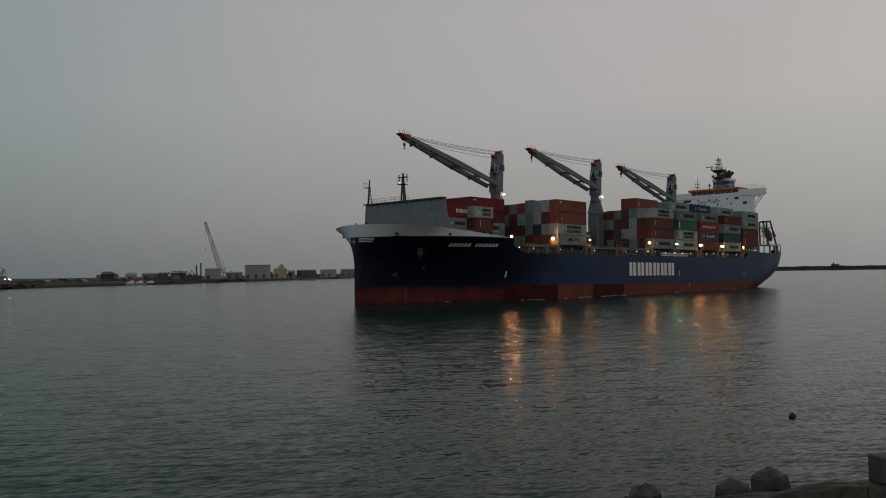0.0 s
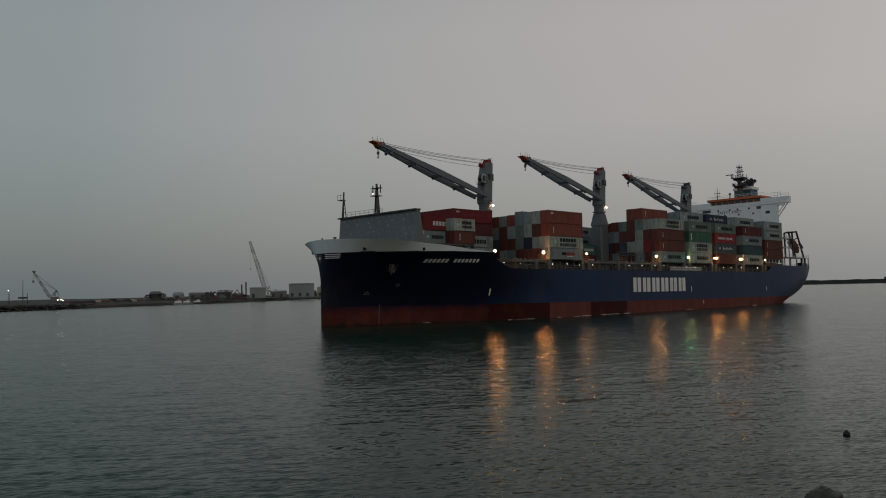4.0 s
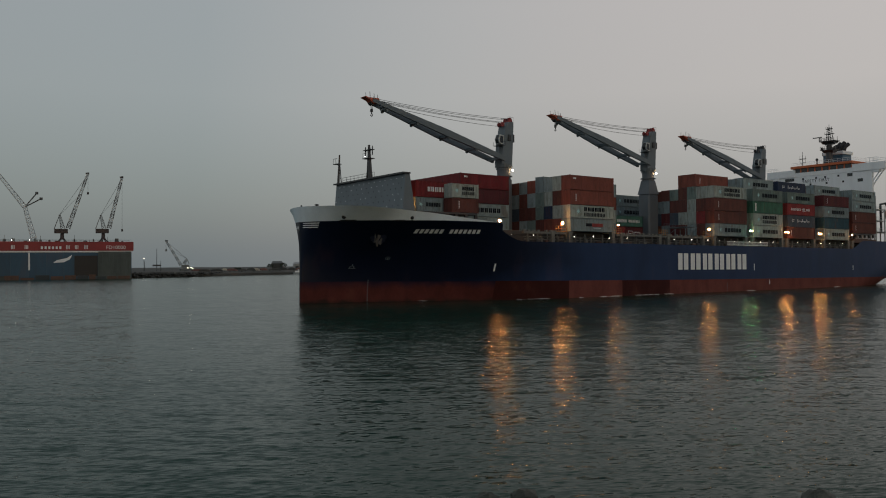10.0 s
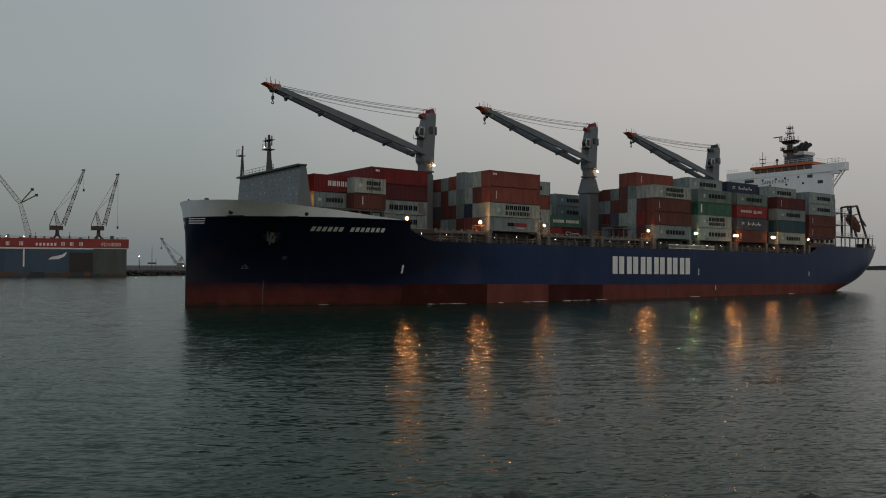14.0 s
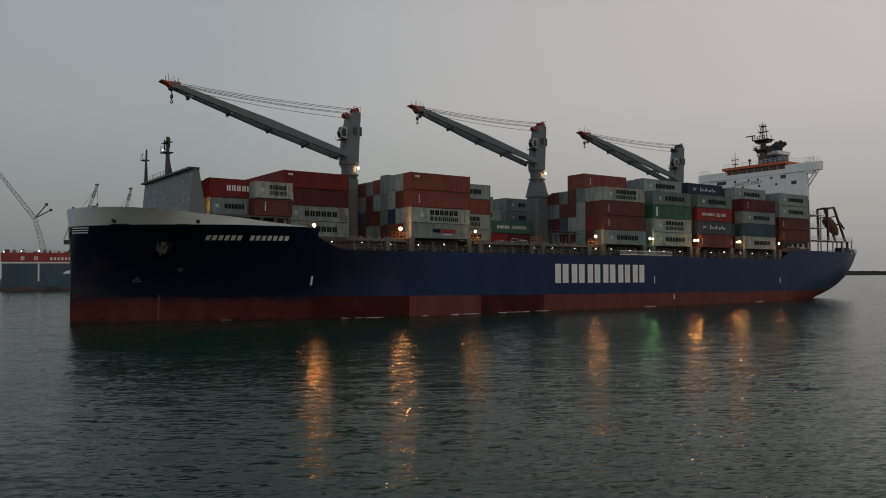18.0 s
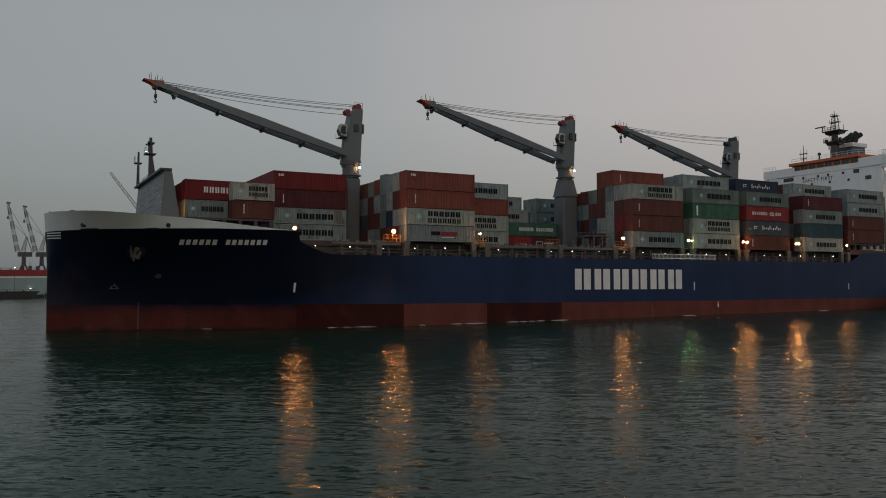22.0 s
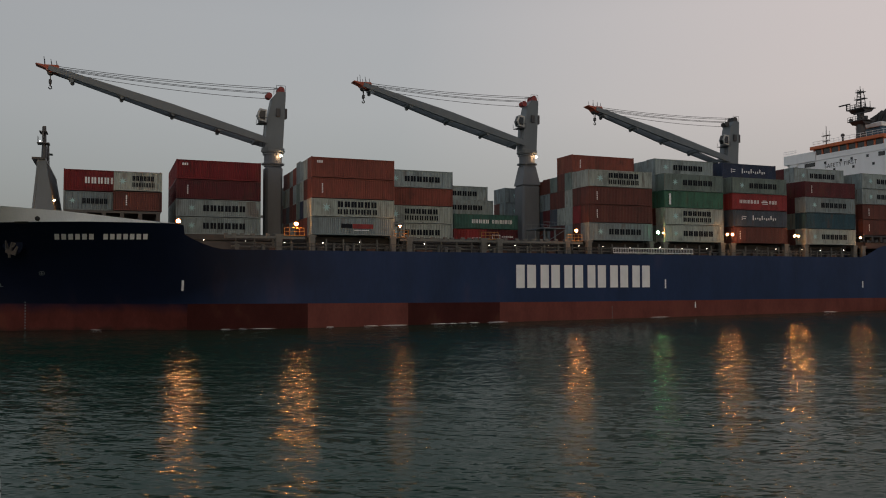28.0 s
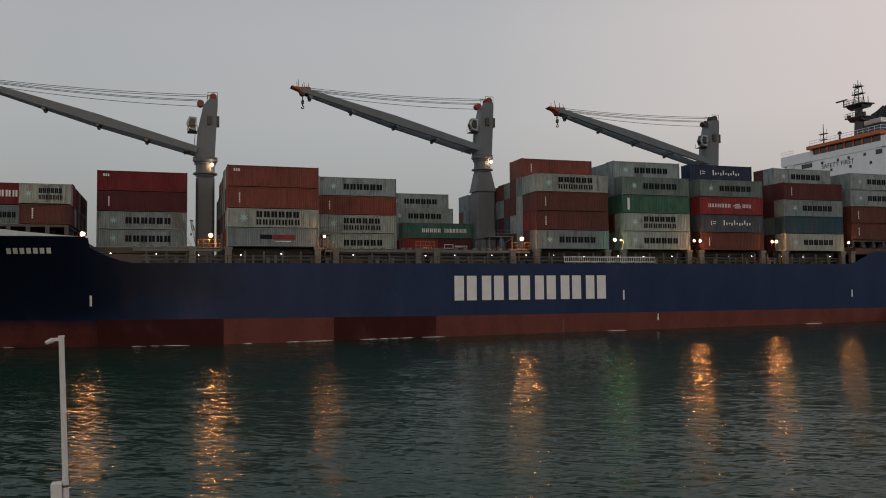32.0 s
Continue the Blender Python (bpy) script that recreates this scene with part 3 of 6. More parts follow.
for x, z0, z1 in ((12.06, 0.4, 4.5), (97.6, 1.0, 3.4)):
    for n in range(int((z1 - z0) / 0.4)):
        side_bars("draught_mark", ((x - 0.07, x + 0.08),), z0 + n * 0.4, z0 + n * 0.4 + 0.2, "grey")
for x, z, marks in ((8.7, 6.6, ((-.65, .65, -.3, -.2), (-.45, -.3, -.2, .1), (-.3, .3, .1, .2), (.25, .4, -.2, .1), (-.05, .08, .2, .5))),
                    (14.3, 8.15, ((-.25, .25, .2, .28), (-.25, .25, -.28, -.2), (-.36, -.27, -.2, .2), (.27, .36, -.2, .2), (-.2, .2, -.04, .04), (-.05, .05, -.18, .18)))):
    for a, b, c, d in marks:
        side_bars("thruster_mark", ((x + a, x + b),), z + c, z + d, "grey", off=0.12)
for z, w in ((3.4, 0.1), (2.9, 0.14)):
    side_bars("discharge_stream", ((113.95 - w, 113.95 + w),), z - 0.5, z, "foam", off=0.14, label="thin white stream of cooling water")


def anchor(s):
    bm = B()
    c = Vector(hull_point(11.0, 11.9, s))
    n = Vector((-0.45, s * 0.85, -0.25)).normalized()
    o = c + n * 0.2
    cyl(bm, o + Vector((0.15, 0, 0.9)), o + Vector((-0.25, 0, -1.0)), 0.18, 0.24, 8)
    beam(bm, o + Vector((-0.75, 0, -0.85)), o + Vector((0.45, 0, -1.25)), 0.55, 0.5)
    for foot, point in (((-0.55, -0.9), (-0.75, 0.5)), ((0.25, -1.1), (0.95, 0.35)), ((0.0, -0.3), (0.75, 0.75))):
        beam(bm, o + Vector((foot[0], 0, foot[1])), o + Vector((point[0], 0.15 * s, point[1])), 0.34, 0.45, 0.1, 0.12)
    beam(bm, o + Vector((-0.4, 0, -1.0)), o + Vector((-0.3, 0, -1.75)), 0.4, 0.4, 0.25, 0.25)
    part("anchor", bm, "anchor_grey", ship, "dull grey stockless anchor in its pocket", smooth=False)
    bm = B()
    cyl(bm, c + n * -0.6, c + n * 0.14 + Vector((0.25, 0, 1.4)) * 0, 1.55, 1.4, 18)
    part("hawse_pocket", bm, "navy", ship)


anchor(-1)


def fairlead(u, z, r):
    for s in (-1, 1):
        bm = B()
        p = Vector(hull_point(u, z, s))
        cyl(bm, p - Vector((0, s * 0.2, 0)), p + Vector((-0.1, s * 0.12, 0)), r, r, 12)
        part("fairlead", bm, "black", ship, "dark mooring fairlead", smooth=True)


for u, z, r in ((4.3, 15.05, 0.36), (14.3, 14.95, 0.3)):
    fairlead(u, z, r)
# flat black strips give the shade inside the roller slots
for a, b in ((4.0, 6.0), (11.6, 13.2)):
    side_bars("roller_slot", ((a, b),), 14.35, 14.62, "black", off=0.07)
bm = B()
cyl(bm, (0.2, 0, 16.6), (0.2, 0, 17.4), 0.14, n=8)
part("bow_roller", bm, "black", ship)


VENTS = ((3.2, 0.0, 17.75), (6.6, 0.0, 17.35), (8.2, 2.0, 17.2))


def mushroom_vent(x, y, h):
    bm = B()
    cyl(bm, (x, y, 14.0), (x, y, h - 0.25), 0.16, n=8)
    cyl(bm, (x, y, h - 0.25), (x, y, h - 0.1), 0.34, 0.42, 10)
    cyl(bm, (x, y, h - 0.1), (x, y, h), 0.42, 0.2, 10)
    part("mushroom_vent", bm, "steel", ship, "dark mushroom vent on the forecastle")


for x, y, h in VENTS:
    mushroom_vent(x, y, h)


# ---- breakwater and forward masts ----
def breakwater():
    bm = B()
    prism(bm, ((13.2, 14.0), (13.45, 14.0), (14.2, 22.9), (13.95, 22.9)), -12.4, 12.6)
    part("breakwater_plate", bm, "grey", ship, "tall grey wave breaker plate")
    bm = B()
    prism(bm, ((13.3, 22.75), (14.9, 22.75), (14.9, 23.02), (13.3, 23.02)), -12.6, 12.8)
    part("breakwater_cap", bm, "steel", ship)
    for n in range(11):
        y = -12.35 + n * 2.48
        bm = B()
        prism(bm, ((13.5, 14.0), (16.4, 14.0), (14.9, 22.74), (14.2, 22.74)), y, y + 0.12)
        part("breakwater_bracket", bm, "grey", ship)
    rng = random.Random(77)
    # white discs stand for sky through the holes, black ones for shaded holes
    pale, dark = B(), B()
    for r, z in enumerate((22.1, 21.2, 20.3, 19.3, 18.3, 17.3, 16.3)):
        for n in range(13):
            y = -11.6 + n * 1.9 + (0.9 if r % 2 else 0) + rng.uniform(-0.15, 0.15)
            if y < 12.2:
                x = 13.2 + (z - 14.0) / 8.9 * 0.75 - 0.02
                lit = r == 0 or (r == 1 and n % 2) or rng.random() < 0.12
                cyl(pale if lit else dark, (x, y, z), (x - 0.03, y, z), 0.085 if lit else 0.11, n=8)
    part("lit_hole", pale, "white", ship, "small white discs for sky seen through the wave breaker", kind="stuff")
    part("drain_hole", dark, "black", ship, "small black discs for shaded holes in the wave breaker", kind="stuff")
    bm = B()
    for z in (23.55, 24.05):
        cyl(bm, (14.2, -1.5, z), (14.2, 10.5, z), 0.035, n=5)
    for n in range(9):
        cyl(bm, (14.2, -1.5 + n * 1.5, 23.0), (14.2, -1.5 + n * 1.5, 24.05), 0.035, n=5)
    part("breakwater_rail", bm, "steel", ship)
    # main forward mast
    bm = B()
    cyl(bm, (13.9, -0.6, 23), (13.9, -0.1, 29.2), 0.42, 0.22, 10)
    cyl(bm, (13.9, 0.5, 23), (13.9, 0.1, 28.2), 0.2, 0.14, 8)
    for n in range(6):
        cyl(bm, (13.9, -0.5, 23.6 + n * 0.75), (13.9, 0.4, 24.0 + n * 0.75), 0.05, n=4)
    cyl(bm, (14.6, -0.1, 23), (13.95, -0.1, 27.5), 0.14, 0.1, 6)
    box(bm, 13.0, -1.1, 26.6, 14.6, 0.9, 26.72)
    box(bm, 13.3, -1.6, 28.2, 14.3, 1.2, 28.3)
    for y in (-1.5, 1.0):
        cyl(bm, (13.8, y, 27.2), (13.8, y, 28.9), 0.12, n=6)
    for y in (-1.0, 0.8):
        cyl(bm, (13.1, y, 26.7), (13.1, y, 27.6), 0.03, n=4)
    cyl(bm, (13.1, -1.0, 27.6), (13.1, 0.8, 27.6), 0.03, n=4)
    part("forward_mast", bm, "steel", ship)
    bm = B()
    ball(bm, (13.3, 0.35, 27.1), 0.08)
    part("mast_lamp", bm, "small_lamp", ship)
    bm = B()
    cyl(bm, (13.7, 11.4, 23), (13.7, 10.9, 28.6), 0.26, 0.15, 8)
    cyl(bm, (13.7, 10.2, 23), (13.7, 10.8, 27.0), 0.12, 0.08, 6)
    for n in range(4):
        z = 23.8 + n * 0.9
        cyl(bm, (13.7, 10.3 + n * 0.1, z), (13.7, 11.3 - n * 0.08, z + 0.6), 0.05, n=4)
    box(bm, 13.2, 11.0, 26.8, 14.3, 12.7, 26.9)
    for y in (11.6, 12.65):
        cyl(bm, (13.25, y, 26.9), (13.25, y, 27.9), 0.04, n=4)
    cyl(bm, (13.25, 11.0, 27.9), (13.25, 12.65, 27.9), 0.04, n=4)
    part("signal_mast", bm, "steel", ship)


breakwater()


# ---- deck cranes ----
def deck_crane(x, foot, cone, reach, lift):
    """Pedestal, slewing post, twin-arm jib lowered forward over the hatches, cab, wires and hook."""
    ped = B()
    w = 1.75 if cone else 1.35
    box(ped, x - w, -w, 10.6, x + w, w, foot, 0.35)
    if cone:
        a = [ped.verts.new((x + i * w, j * w, foot)) for i, j in ((-1, -1), (1, -1), (1, 1), (-1, 1))]
        b = [ped.verts.new((x + i * 1.15, j * 1.15, foot + 3.4)) for i, j in ((-1, -1), (1, -1), (1, 1), (-1, 1))]
        for i in range(4):
            ped.faces.new((a[i], a[(i + 1) % 4], b[(i + 1) % 4], b[i]))
    top = foot + (3.4 if cone else 0)
    cyl(ped, (x, 0, top), (x, 0, top + 2.2), 1.4, 1.4, 20)
    cyl(ped, (x, 0, top + 0.3), (x, 0, top + 0.5), 1.8, 1.8, 20)
    body = part("deck_crane", ped, "pedestal", ship, "grey deck crane with its jib lowered forward")
    z = top + 2.2
    h = z + 9.6
    bm = B()
    cyl(bm, (x, 0, z), (x, 0, z + 0.7), 1.75, 1.75, 20)
    pts = ((x - 1.45, z + 0.7), (x + 1.35, z + 0.7), (x + 1.75, h - 0.9), (x + 1.75, h), (x + 0.5, h), (x - 0.35, h - 1.0), (x - 1.1, z + 5.0))
    prism(bm, pts, -1.15, 1.15)
    part("post", bm, "grey", body)
    bm = B()
    box(bm, x + 1.6, -1.2, z + 5.4, x + 2.0, -0.3, z + 7.0, 0.05)
    box(bm, x + 0.2, -1.45, z + 5.6, x + 0.9, -1.15, z + 6.9, 0.05)
    part("winch_box", bm, "steel", body)
    paint = "sheave_red" if x < 120 else "steel"
    for xx, y, zz, r in ((x + 1.1, -0.7, h + 0.4, 0.55), (x + 1.1, 0.0, h + 0.4, 0.55), (x + 1.1, 0.7, h + 0.4, 0.55), (x - 0.75, -0.5, h - 0.6, 0.5), (x - 0.75, 0.5, h - 0.6, 0.5)):
        bm = B()
        cyl(bm, (xx, y - 0.13, zz), (xx, y + 0.13, zz), r, n=14)
        part("top_sheave", bm, paint, body, "rust red wire sheave" if x < 120 else "")
    bm = B()
    prism(bm, ((x + 0.5, h), (x + 1.7, h), (x + 1.3, h + 0.9), (x + 0.9, h + 0.9)), -0.92, 0.92)
    part("sheave_bracket", bm, paint, body)
    for y in (-1.1, 1.1):
        bm = B()
        for xx in (x + 0.3, x + 1.7):
            cyl(bm, (xx, y, h), (xx, y, h + 1.0), 0.035, n=4)
        cyl(bm, (x + 0.3, y, h + 1.0), (x + 1.7, y, h + 1.0), 0.035, n=4)
        part("top_rail", bm, "steel", body)
    # glazed cab hung on the front corner, its frame, ladder and small platform
    bm = B()
    prism(bm, ((x - 2.45, z + 4.75), (x - 1.4, z + 4.55), (x - 1.3, z + 6.5), (x - 2.35, z + 6.65), (x - 2.75, z + 5.6)), -1.75, -0.45)
    cab = part("cab", bm, "pale_rail", body, "small pale framed operator cab")
    bm = B()
    prism(bm, ((x - 2.3, z + 4.95), (x - 1.6, z + 4.85), (x - 1.52, z + 6.25), (x - 2.25, z + 6.35), (x - 2.52, z + 5.6)), -1.79, -1.76)
    part("side_window", bm, "glass", cab)
    bm = B()
    prism(bm, ((x - 2.5, z + 4.85), (x - 2.47, z + 4.85), (x - 2.78, z + 5.6), (x - 2.4, z + 6.55), (x - 2.43, z + 6.55), (x - 2.81, z + 5.6)), -1.55, -0.65)
    part("front_window", bm, "glass", cab)
    bm = B()
    box(bm, x - 2.6, -2.0, z + 4.35, x - 1.2, 0.2, z + 4.43)
    for xx, yy in ((x - 2.6, -2.0), (x - 1.2, -2.0), (x - 2.6, 0.2)):
        cyl(bm, (xx, yy, z + 4.4), (xx, yy, z + 5.2), 0.035, n=5)
    cyl(bm, (x - 2.6, -2.0, z + 5.2), (x - 1.2, -2.0, z + 5.2), 0.035, n=5)
    part("cab_platform", bm, "steel", body)
    bm = B()
    for yy in (-0.95, -0.55):
        cyl(bm, (x - 1.75, yy, z + 0.8), (x - 1.5, yy, z + 4.4), 0.04, n=4)
    for n in range(9):
        cyl(bm, (x - 1.72 + n * 0.026, -0.95, z + 1.1 + n * 0.4), (x - 1.72 + n * 0.026, -0.55, z + 1.1 + n * 0.4), 0.03, n=4)
    part("ladder", bm, "steel", body)
    for zz, rr in ((z - 0.35, 1.62), (z + 0.2, 1.86), (z + 0.55, 1.82)):
        bm = B()
        cyl(bm, (x, 0, zz), (x, 0, zz + 0.14), rr, rr, 20)
        part("slew_ring", bm, "grey", body)
    # jib
    root, tip = Vector((x - 1.2, 0, z + 1.6)), Vector((x - reach, 0, h + lift))
    along = (tip - root).normalized()
    for s in (-1, 1):
        bm = B()
        beam(bm, root + Vector((0, s * 1.9, 0)), root + along * 15 + Vector((0, s * 1.5, 0)), 0.55, 0.95, 0.6, 1.35)
        beam(bm, root + along * 15 + Vector((0, s * 1.5, 0)), tip + Vector((0, s * 0.8, 0)), 0.6, 1.35, 0.45, 0.7)
        part("jib_arm", bm, "grey", body)
    for k, d in enumerate((1.5, 7.5, 14.5, 22.0, 29.0)):
        bm = B()
        c = root + along * d
        wid = 1.9 - (1.9 - 0.8) * d / 32
        beam(bm, c + Vector((0, -wid, -0.35)), c + Vector((0, wid, -0.35)), 0.9, 0.5)
        if k:
            for s in (-1, 1):
                cyl(bm, c + Vector((0, s * wid - 0.15, -0.75)), c + Vector((0, s * wid + 0.15, -0.75)), 0.3, n=8)
        part("jib_crossbeam", bm, "grey", body)
    bm = B()
    prism(bm, ((tip.x - 1.7, tip.z + 0.45), (tip.x - 1.6, tip.z + 0.57), (tip.x - 0.6, tip.z + 0.42), (tip.x + 1.3, tip.z + 0.5), (tip.x + 1.6, tip.z - 0.4), (tip.x + 0.2, tip.z - 0.65), (tip.x - 0.5, tip.z + 0.0)), -0.85, 0.85)
    part("jib_head", bm, "head_red", body, "weathered orange-red jib head")
    for y in (-0.75, 0.75):
        for d, tall in ((-0.5, 1.1), (0.4, 0.8), (1.1, 0.6)):
            bm = B()
            cyl(bm, (tip.x + d, y, tip.z + 0.35), (tip.x + d - 0.1, y, tip.z + 0.5 + tall), 0.045, n=5)
            part("head_post", bm, "steel", body)
    for y in (-0.45, 0.0, 0.45):
        bm = B()
        cyl(bm, (tip.x + 0.2, y - 0.1, tip.z - 0.4), (tip.x + 0.2, y + 0.1, tip.z - 0.4), 0.45, n=14)
        part("head_sheave", bm, "steel", body)
    bm = B()
    for y in (-0.2, 0.2):
        cyl(bm, (tip.x + 0.2, y, tip.z - 0.6), (tip.x + 0.25, y, tip.z - 1.7), 0.06, n=5)
    box(bm, tip.x + 0.02, -0.3, tip.z - 2.15, tip.x + 0.42, 0.3, tip.z - 1.5, 0.1)
    cyl(bm, (tip.x + 0.22, 0, tip.z - 2.1), (tip.x + 0.22, 0, tip.z - 2.45), 0.11, n=6)
    tube(bm, [(tip.x + 0.22 + math.sin(k * 0.62) * 0.2, 0, tip.z - 2.66 + math.cos(k * 0.62) * 0.22) for k in range(9)], 0.09, 6)
    part("hook_block", bm, "steel", body)
    # luffing wires to the head, hoist wires over the front sheaves, and a stay to the jib's back
    for px, pz, along_jib, py in ((x + 1.1, h + 0.7, 0.5, -0.6), (x + 1.1, h + 0.7, 0.5, 0.6), (x - 0.75, h - 0.1, 1.8, -0.4), (x - 0.75, h - 0.1, 1.8, 0.4), (x - 0.75, h - 1.05, 4.6, -0.2)):
        bm = B()
        p = Vector((px, py, pz))
        q = tip - along * along_jib + Vector((0, py * 0.8, 0.55))
        tube(bm, [p.lerp(q, n / 12) - Vector((0, 0, 1.6 * n / 12 * (1 - n / 12))) for n in range(13)], 0.04)
        part("wire", bm, "wire", body)
    bm = B()
    ball(bm, (x + 0.95, -1.75, z - 0.6), 0.2)
    part("crane_lamp", bm, "warm", body, "lit warm white floodlight")


deck_crane(46.5, 25.0, False, 32.2, 0.75)
deck_crane(91.7, 23.9, True, 30.6, 0.15)
deck_crane(137.0, 23.4, True, 31.3, 0.1)


# ---- accommodation block, bridge, funnel and mast ----
def deckhouse():
    x0 = 169.5
    bm = B()
    box(bm, x0 + 0.6, -8.6, 12.9, x0 + 11, 12.0, 33.7, 0.1)
    part("accommodation_block", bm, "white", ship, "white superstructure tower")
    bm = B()
    box(bm, x0, -14.4, 25.0, x0 + 0.8, 14.4, 33.74, 0.05)
    part("superstructure_front", bm, "white", ship, "white superstructure front")
    for s in (-1, 1):
        bm = B()
        # wing: a solid bulwark over a bracketed floor
        prism(bm, ((x0 - 0.3, 33.78), (x0 + 1.3, 33.78), (x0 + 1.3, 35.9), (x0 - 0.3, 35.9)), s * 8.8, s * 18.2)
        part("bridge_wing", bm, "white", ship, "white open bridge wing")
    for s in (-1, 1):
        bm = B()
        beam(bm, (x0 + 0.4, s * 14.3, 29.4), (x0 + 0.4, s * 17.6, 33.8), 0.3, 0.3)
        beam(bm, (x0 + 0.4, s * 14.3, 30.6), (x0 + 0.4, s * 16.2, 33.2), 0.25, 0.25)
        prism(bm, ((x0 - 0.2, 33.1), (x0 + 1.2, 33.1), (x0 + 1.2, 33.75), (x0 - 0.2, 33.75)), s * 14.42, s * 16.4)
        part("wing_bracket", bm, "white", ship)
        bm = B()
        for z in (36.4, 36.9):
            cyl(bm, (x0 - 0.2, s * 14.5, z), (x0 - 0.2, s * 18.2, z), 0.04, n=5)
        for n in range(5):
            cyl(bm, (x0 - 0.2, s * (14.5 + n * 0.92), 35.9), (x0 - 0.2, s * (14.5 + n * 0.92), 36.9), 0.04, n=5)
        part("wing_rail", bm, "white", ship)
    bm = B()
    box(bm, x0 - 0.1, -8.8, 33.75, x0 + 7, 9.4, 35.0, 0.03)
    part("wheelhouse", bm, "white", ship)
    bm = B()
    box(bm, x0 - 0.02, -8.6, 35.0, x0 + 6.5, 9.2, 36.25)
    glass = part("wheelhouse_glass", bm, "glass", ship, "dark band of bridge windows")
    for n in range(9):
        y = -8.7 + n * 2.25
        bm = B()
        box(bm, x0 - 0.14, y - 0.2, 35.0, x0 + 0.0, y + 0.2, 36.2)
        part("window_mullion", bm, "awning", glass)
    bm = B()
    box(bm, x0 - 0.8, -9.2, 36.2, x0 + 7.2, 10.0, 36.95, 0.08)
    part("wheelhouse_roof", bm, "awning", ship, "orange edged wheelhouse roof")
    # front windows
    pane = None
    spots = [(y, 33.0) for y in (11.5, 10.0, 2.2, -0.6, -4.6, 6.4, -8.0)] + [(y, 31.2) for y in (9, 4, -1, -6, -11)]
    for y, z in spots:
        big = abs(y) > 9 or y == -8.0
        bm = B()
        w, h = (0.75, 0.45) if big else (0.28, 0.28)
        box(bm, x0 - 0.05, y - w, z - h, x0 + 0.02, y + w, z + h)
        part("window", bm, "glass", ship)
    # the words on the front
    for word, y in (("SAFETY", 4.3), ("FIRST", -0.25)):
        cu = bpy.data.curves.new("words", "FONT")
        cu.body, cu.size, cu.align_x, cu.align_y, cu.space_character = word, 1.3, "CENTER", "CENTER", 1.1
        tmp = bpy.data.objects.new("words", cu)
        me = bpy.data.meshes.new_from_object(tmp)
        bpy.data.objects.remove(tmp)
        me.materials.append(M["ink"])
        ob = new("front_lettering", me)
        ob.parent = ship
        ob.matrix_basis = Matrix(((0, 0, -1, x0 - 0.04), (-1, 0, 0, y), (0, 1, 0, 32.15), (0, 0, 0, 1)))
    # railings of the monkey island
    bm = B()
    for z in (37.5, 38.0):
        cyl(bm, (x0 - 0.2, -8.8, z), (x0 - 0.2, 9.6, z), 0.04, n=5)
        cyl(bm, (x0 - 0.2, -8.8, z), (x0 + 6.5, -8.8, z), 0.04, n=5)
    for n in range(14):
        cyl(bm, (x0 - 0.2, -8.8 + n * 1.41, 36.75), (x0 - 0.2, -8.8 + n * 1.41, 38.0), 0.04, n=4)
    part("monkey_island_rail", bm, "white", ship)
    # radar mast
    bm = B()
    cyl(bm, (173.2, 0.1, 36.7), (173.2, 0.1, 44.2), 1.15, 0.62, 12)
    for z, r in ((41.2, 2.0), (43.8, 2.3)):
        prism(bm, ((171.6, z), (174.8, z), (174.2, z - 0.6), (172.4, z - 0.6)), -r * 0.8, r * 0.8)
        box(bm, 171.4, -r, z + 0.01, 174.9, r, z + 0.22)
        for k in range(7):
            y = -r + k * r / 3
            cyl(bm, (171.5, y, z), (171.5, y, z + 1.05), 0.06, n=4)
        for dz in (0.55, 1.05):
            cyl(bm, (171.5, -r, z + dz), (171.5, r, z + dz), 0.05, n=4)
    for y in (-0.75, 0.75):
        for x in (172.5, 173.9):
            cyl(bm, (x, y, 44.0), (173.2 + (x - 173.2) * 0.5, y * 0.45, 48.2), 0.1, 0.07, 5)
    for k in range(6):
        z, w = 44.5 + k * 0.65, 0.72 - k * 0.06
        cyl(bm, (172.6, -w, z), (172.6, w, z + 0.5), 0.06, n=4)
        cyl(bm, (172.6, w, z), (172.6, -w, z), 0.05, n=4)
    for z, r in ((46.1, 1.25), (47.6, 0.9)):
        box(bm, 172.6, -r, z, 173.8, r, z + 0.12)
        for y in (-r, r):
            cyl(bm, (172.9, y, z), (172.9, y, z + 0.75), 0.06, n=4)
    cyl(bm, (173.2, 0.1, 48.0), (173.2, 0.1, 49.0), 0.07, n=5)
    for y in (-2.5, -1.2, 1.5, 2.6):
        cyl(bm, (173.0, y, 44.0), (173.0, y, 45.0 + (0.8 if y > 2 else 0.2)), 0.09, 0.05, 5)
    for y in (-2.0, 1.8):
        box(bm, 172.0, y - 0.3, 41.4, 172.6, y + 0.3, 42.1, 0.05)
    part("radar_mast", bm, "steel", ship, "dark grey radar mast with railed platforms")
    bm = B()
    box(bm, 171.3, 1.4, 45.1, 171.7, 4.2, 45.35, 0.05)
    cyl(bm, (171.5, 2.2, 44.0), (171.5, 2.2, 45.1), 0.14, n=6)
    part("radar_scanner", bm, "steel", ship, "dark bar radar scanner")
    bm = B()
    box(bm, 171.3, -2.6, 42.6, 171.6, 0.4, 42.85, 0.05)
    cyl(bm, (171.45, -1.1, 41.4), (171.45, -1.1, 42.6), 0.12, n=6)
    part("radar_scanner", bm, "steel", ship, "dark bar radar scanner")
    bm = B()
    cyl(bm, (170.8, 7.2, 36.9), (170.8, 7.2, 41.4), 0.14, 0.06, 6)
